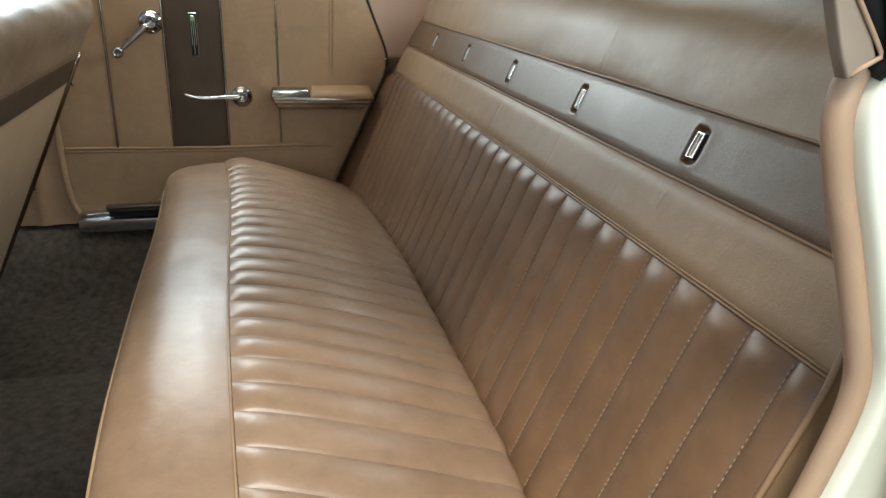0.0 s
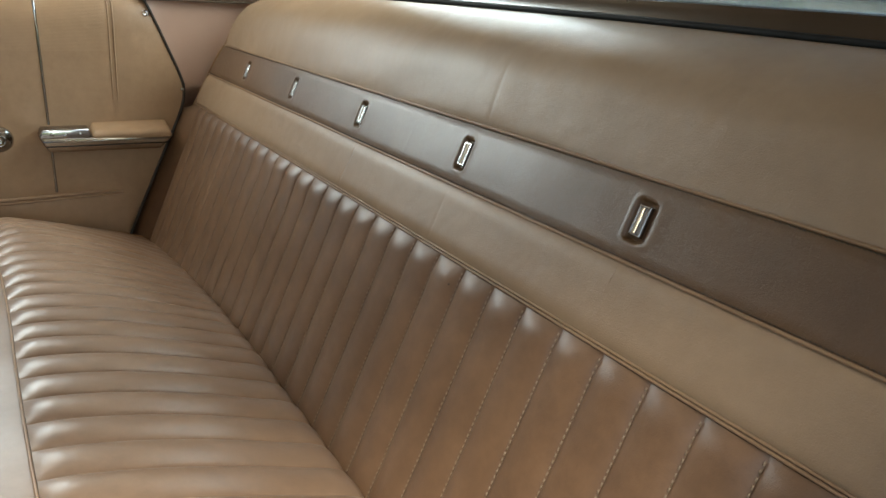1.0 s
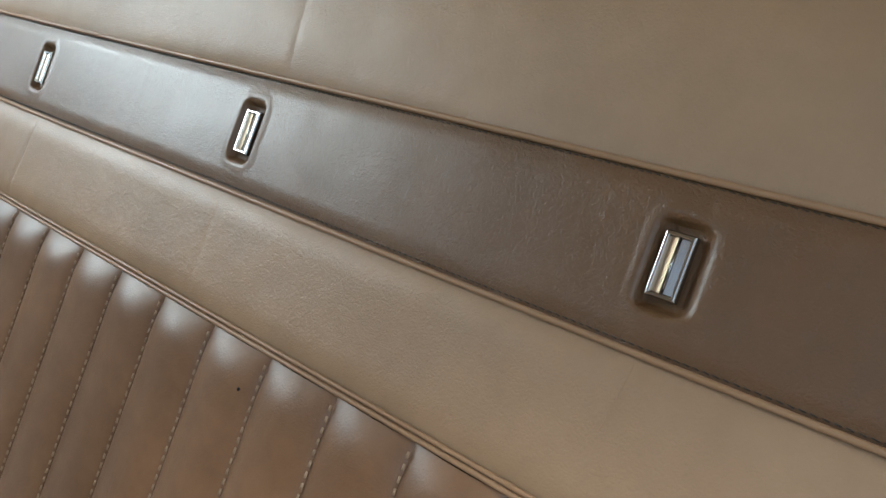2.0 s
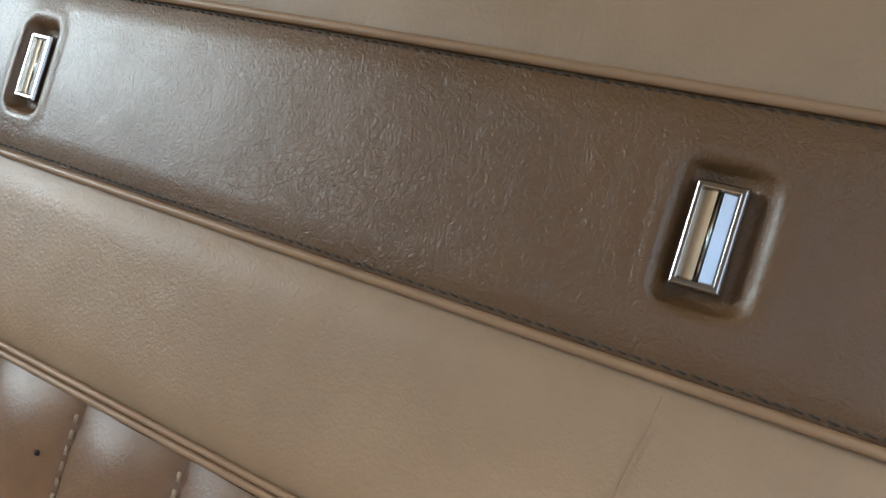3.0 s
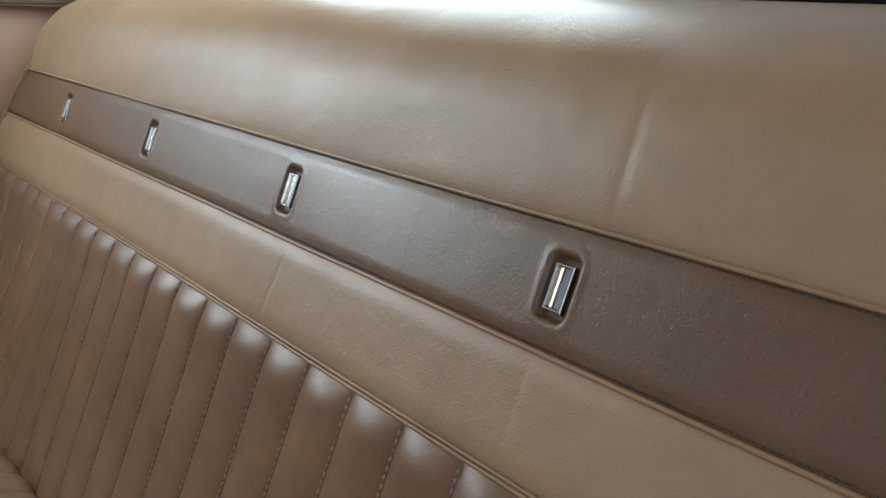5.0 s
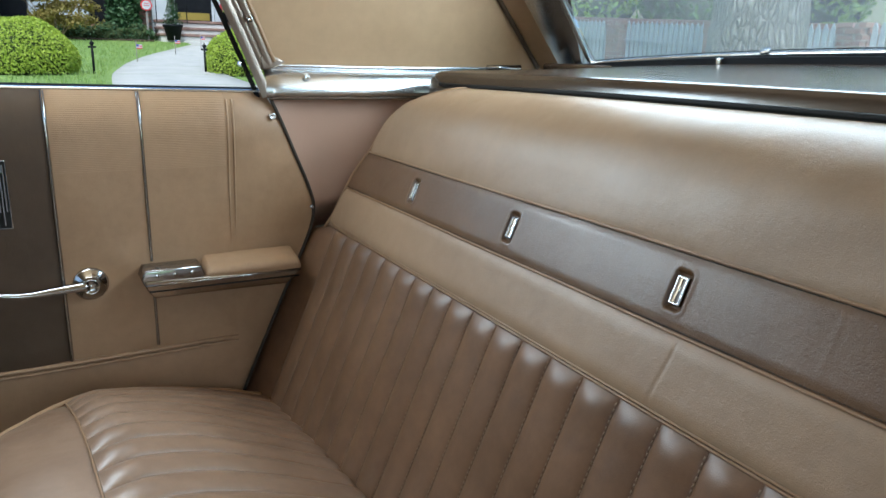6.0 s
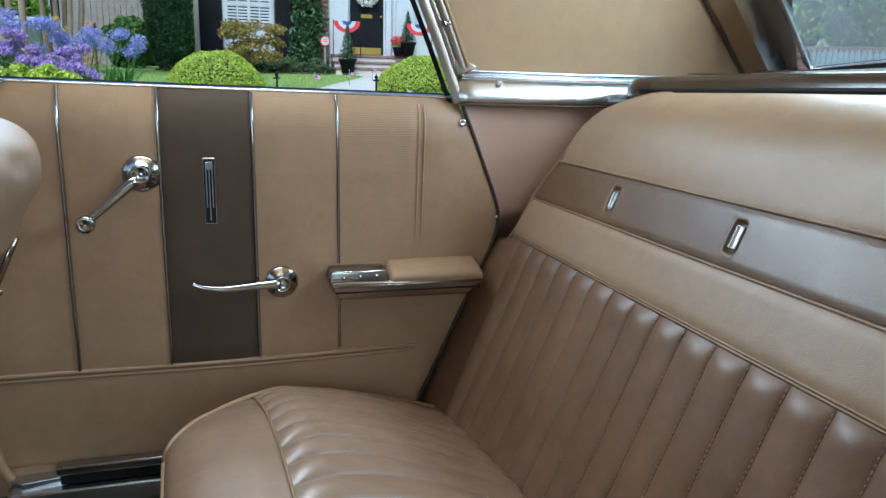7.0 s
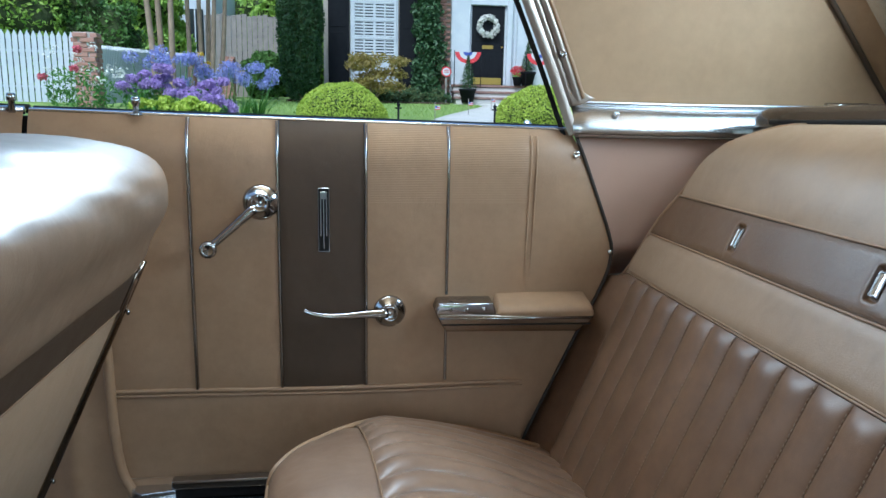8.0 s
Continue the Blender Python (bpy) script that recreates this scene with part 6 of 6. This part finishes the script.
def planter(x, y, label, seed, h=0.8):
    z = G if y < HY - 0.7 else 1.765
    p = thing("potted_conifer", (x, y, z), label, "potted plant", "potted conifers by the door")
    part("pot", lathe([(0.0, 0.15), (0.32, 0.22), (0.33, 0.245), (0.38, 0.25), (0.38, 0.22), (0.34, 0.21)], (x, y, z), (0, 0, 1), 20), SHUTTER, p, "black tapered pot")
    rng = random.Random(seed)
    pts = []
    for q in range(12):
        t = q / 11
        pts += blob_points((x, y, z + 0.42 + h * t), (0.22 * (1 - t) + 0.03, 0.22 * (1 - t) + 0.03, 0.07), int(140 * (1 - 0.7 * t)), rng, 0.8, 0.2)
    v, f = leaves_mesh(pts, 0.06, rng, -0.3, 0.4)
    raw("foliage", v, f, CYPRESS, p, False)["kind"] = "stuff"
    part("stem", tube([(x, y, z + 0.3), (x, y, z + 0.42 + h)], 0.015, 6), BARK, p)


planter(3.25, HY - 1.0, "small clipped conifer in a black pot by the steps", 92)
planter(5.05, HY - 0.45, "small clipped conifer in a black pot beside the door", 93, 0.75)
fl = thing("red_flower_pot", (4.78, HY - 0.4, 1.765), "black pot of red flowers beside the door", "potted plant")
part("pot", lathe([(0, 0.10), (0.22, 0.15), (0.24, 0.16), (0.24, 0.13)], (4.78, HY - 0.4, 1.765), (0, 0, 1), 16), SHUTTER, fl)
v, f = leaves_mesh(blob_points((4.78, HY - 0.4, 2.15), (0.2, 0.16, 0.16), 300, rng, 0.6, 0.3), 0.07, rng, 0, 0.6)
raw("blossom", v, f, RED, fl, False)
v, f = leaves_mesh(blob_points((4.78, HY - 0.4, 2.06), (0.16, 0.14, 0.12), 160, rng, 0.6, 0.3), 0.07, rng, 0, 0.6)
raw("foliage", v, f, GREEN, fl, False)


def bunting(x, y, z, label):
    """A half-round pleated fan in red, white and blue rings."""
    b = thing("bunting_fan", (x, y, z), label, "bunting", "bunting by the door")
    for r0, r1, mat, nm in ((0.02, 0.13, FLAG_BLUE, "blue_ring"), (0.13, 0.24, WHITE, "white_ring"), (0.24, 0.36, FLAG_RED, "red_ring")):
        def at(r, k):
            a = math.pi + math.pi * k / 24
            return x + r * math.cos(a), y - 0.012 * (k % 2) * (r / 0.36) - 0.01, z + r * math.sin(a) * 0.85

        part(nm, grid(at, (r0, r1), range(25)), mat, b, "", False)
    for s in (-1, 1):
        part("post", tube([(x + s * 0.37, y, z - 0.95), (x + s * 0.37, y, z + 0.04)], 0.012, 6), SHUTTER, b)


bunting(3.28, HY - 0.75, 2.62, "red white and blue bunting fan by the steps")
bunting(5.30, HY - 0.75, 2.62, "red white and blue bunting fan by the steps")

sign = thing("garden_sign", (2.69, HY - 0.7, G), "round red and white sign on a post in the bed", "sign")
part("post", box(2.665, 2.715, HY - 0.72, HY - 0.68, G - 0.02, 1.95, 0.004, 1), GREYWOOD, sign, "", False)
part("rim", lathe([(0, 0.145), (0.01, 0.145)], (2.69, HY - 0.73, 2.08), (0, -1, 0), 8), FLAG_RED, sign, "", False)
part("face", lathe([(0, 0.105), (0.006, 0.105)], (2.69, HY - 0.741, 2.08), (0, -1, 0), 20), WHITE, sign, "", False)
for dz in (0.03, -0.02):
    part("writing_bar", box(2.63, 2.75, HY - 0.752, HY - 0.7475, 2.08 + dz, 2.08 + dz + 0.018), FLAG_RED, sign, "", False)


OFFSET[0] = 0.0


def stake(x, y, h):
    z = ground_z(x, y)
    s = thing("path_stake", (x, y, z), "black cast iron stake beside the path", "garden stake", "stakes along the path")
    part("rod", tube([(x, y, z - 0.02), (x, y, z + h)], 0.014, 6), SHUTTER, s)
    part("finial", lathe([(0, 0.012), (0.03, 0.03), (0.05, 0.012), (0.08, 0.0)], (x, y, z + h - 0.03), (0, 0, 1), 8), SHUTTER, s)
    part("crossbar", tube([(x - 0.045, y, z + h - 0.045), (x + 0.045, y, z + h - 0.045)], 0.011, 6), SHUTTER, s)


stake(0.53, 11.0, 0.36)
stake(1.87, 11.0, 0.36)


def flag(x, y):
    z = ground_z(x, y)
    f = thing("small_flag", (x, y, z), "small red white and blue flag stuck in the lawn", "flag", "flags in the lawn")
    part("stick", tube([(x, y, z - 0.02), (x, y, z + 0.34)], 0.006, 5), GREYWOOD, f)
    for i in range(4):
        part("stripe", box(x + 0.004, x + 0.085, y - 0.003 - 0.0005 * i, y + 0.003, z + 0.22 + 0.015 * i, z + 0.22 + 0.015 * (i + 1)), FLAG_RED if i % 2 == 0 else WHITE, f, "", False)
    part("canton", box(x + 0.003, x + 0.036, y - 0.007, y + 0.006, z + 0.25, z + 0.281), FLAG_BLUE, f, "", False)


flag(1.25, 12.8)
flag(2.15, 14.9)
flag(3.05, 17.2)
gl_ = thing("path_light", (2.22, 10.5, ground_z(2.2, 10.5)), "small round garden light before the box ball", "garden light")
part("stem", tube([(2.22, 10.5, ground_z(2.2, 10.5)), (2.22, 10.5, ground_z(2.2, 10.5) + 0.16)], 0.012, 6), SHUTTER, gl_)
part("lens", lathe([(0, 0.03), (0.02, 0.06), (0.05, 0.065), (0.07, 0.04), (0.075, 0.0)], (2.22, 10.5, ground_z(2.2, 10.5) + 0.15), (0, -0.6, 0.6), 14), SATIN, gl_)

# ---------------------------------------------------------------- behind the car, through the rear window
tree("old_street_tree", (7.4, 6.9), "thick grey plated trunk of an old street tree", [[(0, 0, -0.05), (0.05, 0.0, 1.2), (0.0, 0.05, 2.6), (-0.1, 0.1, 4.6)]], 0.62, 0.36, [(0, 0, 6.0, 3.2, 3.0, 1.6), (1.5, 1.5, 6.6, 2.6, 2.4, 1.4)], 2600, 0.2, DARKGREEN, GREYBARK, 101, 0.07, 28)
RX = 9.0
for y in (6.65, 8.8, 11.0, 13.2, 15.4, 17.6):
    pier(RX, y, 1.12, "red brick pier of the white fence along the street", ground_z(RX, max(y, 8.0)) - 0.14)
ys = (4.4, 6.65, 8.8, 11.0, 13.2, 15.4, 17.6, 20.0)
for a, b in zip(ys, ys[1:]):
    fence_run((RX, a + 0.17), (RX, b - 0.17), "white picket fence between brick piers", None if a > 8 else 0.58, 0.105, 0.18)
wallb = thing("low_brick_coping", (RX + 0.35, 10, ground_z(RX, 9.5)), "red brick coping behind the white fence", "wall")
for nm, x0, x1, z0, z1, mt in (("coping", 0.25, 0.5, 0.4, 1.60, MORTAR), ("brick_cap", 0.22, 0.53, 1.602, 1.68, BRICK)):
    bm = box(RX + x0, RX + x1, 4.4, 20.0, z0, z1, 0.01, 1)
    for v in bm.verts:
        v.co.z += 0.0475 * (v.co.y - 9.5)
    part(nm, bm, mt, wallb, "", False)
nh = thing("pale_house", (17.0, 10.0, 0.5), "pale yellow house behind the street fence", "house")
part("wall", box(17.0, 22.0, 3.0, 22.0, 0.3, 6.0, 0.01, 1), plain("pale_yellow_render", (0.55, 0.5, 0.36), (0.6, 0.55, 0.42), 0.85, 2.0, 0.002), nh, "", False)
for y in (6.0, 9.0, 12.5, 16.0):
    w = part("window", box(16.95, 17.02, y, y + 1.1, 1.8, 3.4, 0.005, 1), DARKGLASS, nh, "", False)
    part("frame", box(16.93, 16.96, y + 0.52, y + 0.58, 1.8, 3.4), WHITE, w, "", False)
for i, (x, y, zc, rx, rz, mat) in enumerate([(13.2, 13.6, 1.9, 1.1, 1.6, DARKGREEN), (13.5, 10.2, 2.2, 0.9, 1.5, GREEN), (13.0, 6.2, 1.8, 1.1, 1.5, GREEN), (13.4, 3.6, 1.9, 1.3, 1.7, DARKGREEN), (13.0, 16.4, 2.0, 1.2, 1.7, GREEN), (14.0, 19.0, 3.0, 2.0, 2.6, DARKGREEN)]):
    bush("street_shrub", (x, y, ground_z(x, y) + zc), (rx * 0.9, rx, rz), 3000, 0.17, mat, HEDGE_SHADE, "leafy green shrub behind the street fence", 120 + i, 0.35, 0.4, "", "shrub")
for i, (x, y) in enumerate([(8.3, 14.4), (8.4, 11.9)]):
    tree("young_tree", (x, y), "young slim tree before the street fence", [[(0, 0, -0.02), (0.05, 0, 1.5), (0.0, 0.1, 3.4)]], 0.06, 0.035, [(0, 0, 4.0, 1.0, 1.0, 0.9)], 900, 0.14, GREEN, BARK, 140 + i)
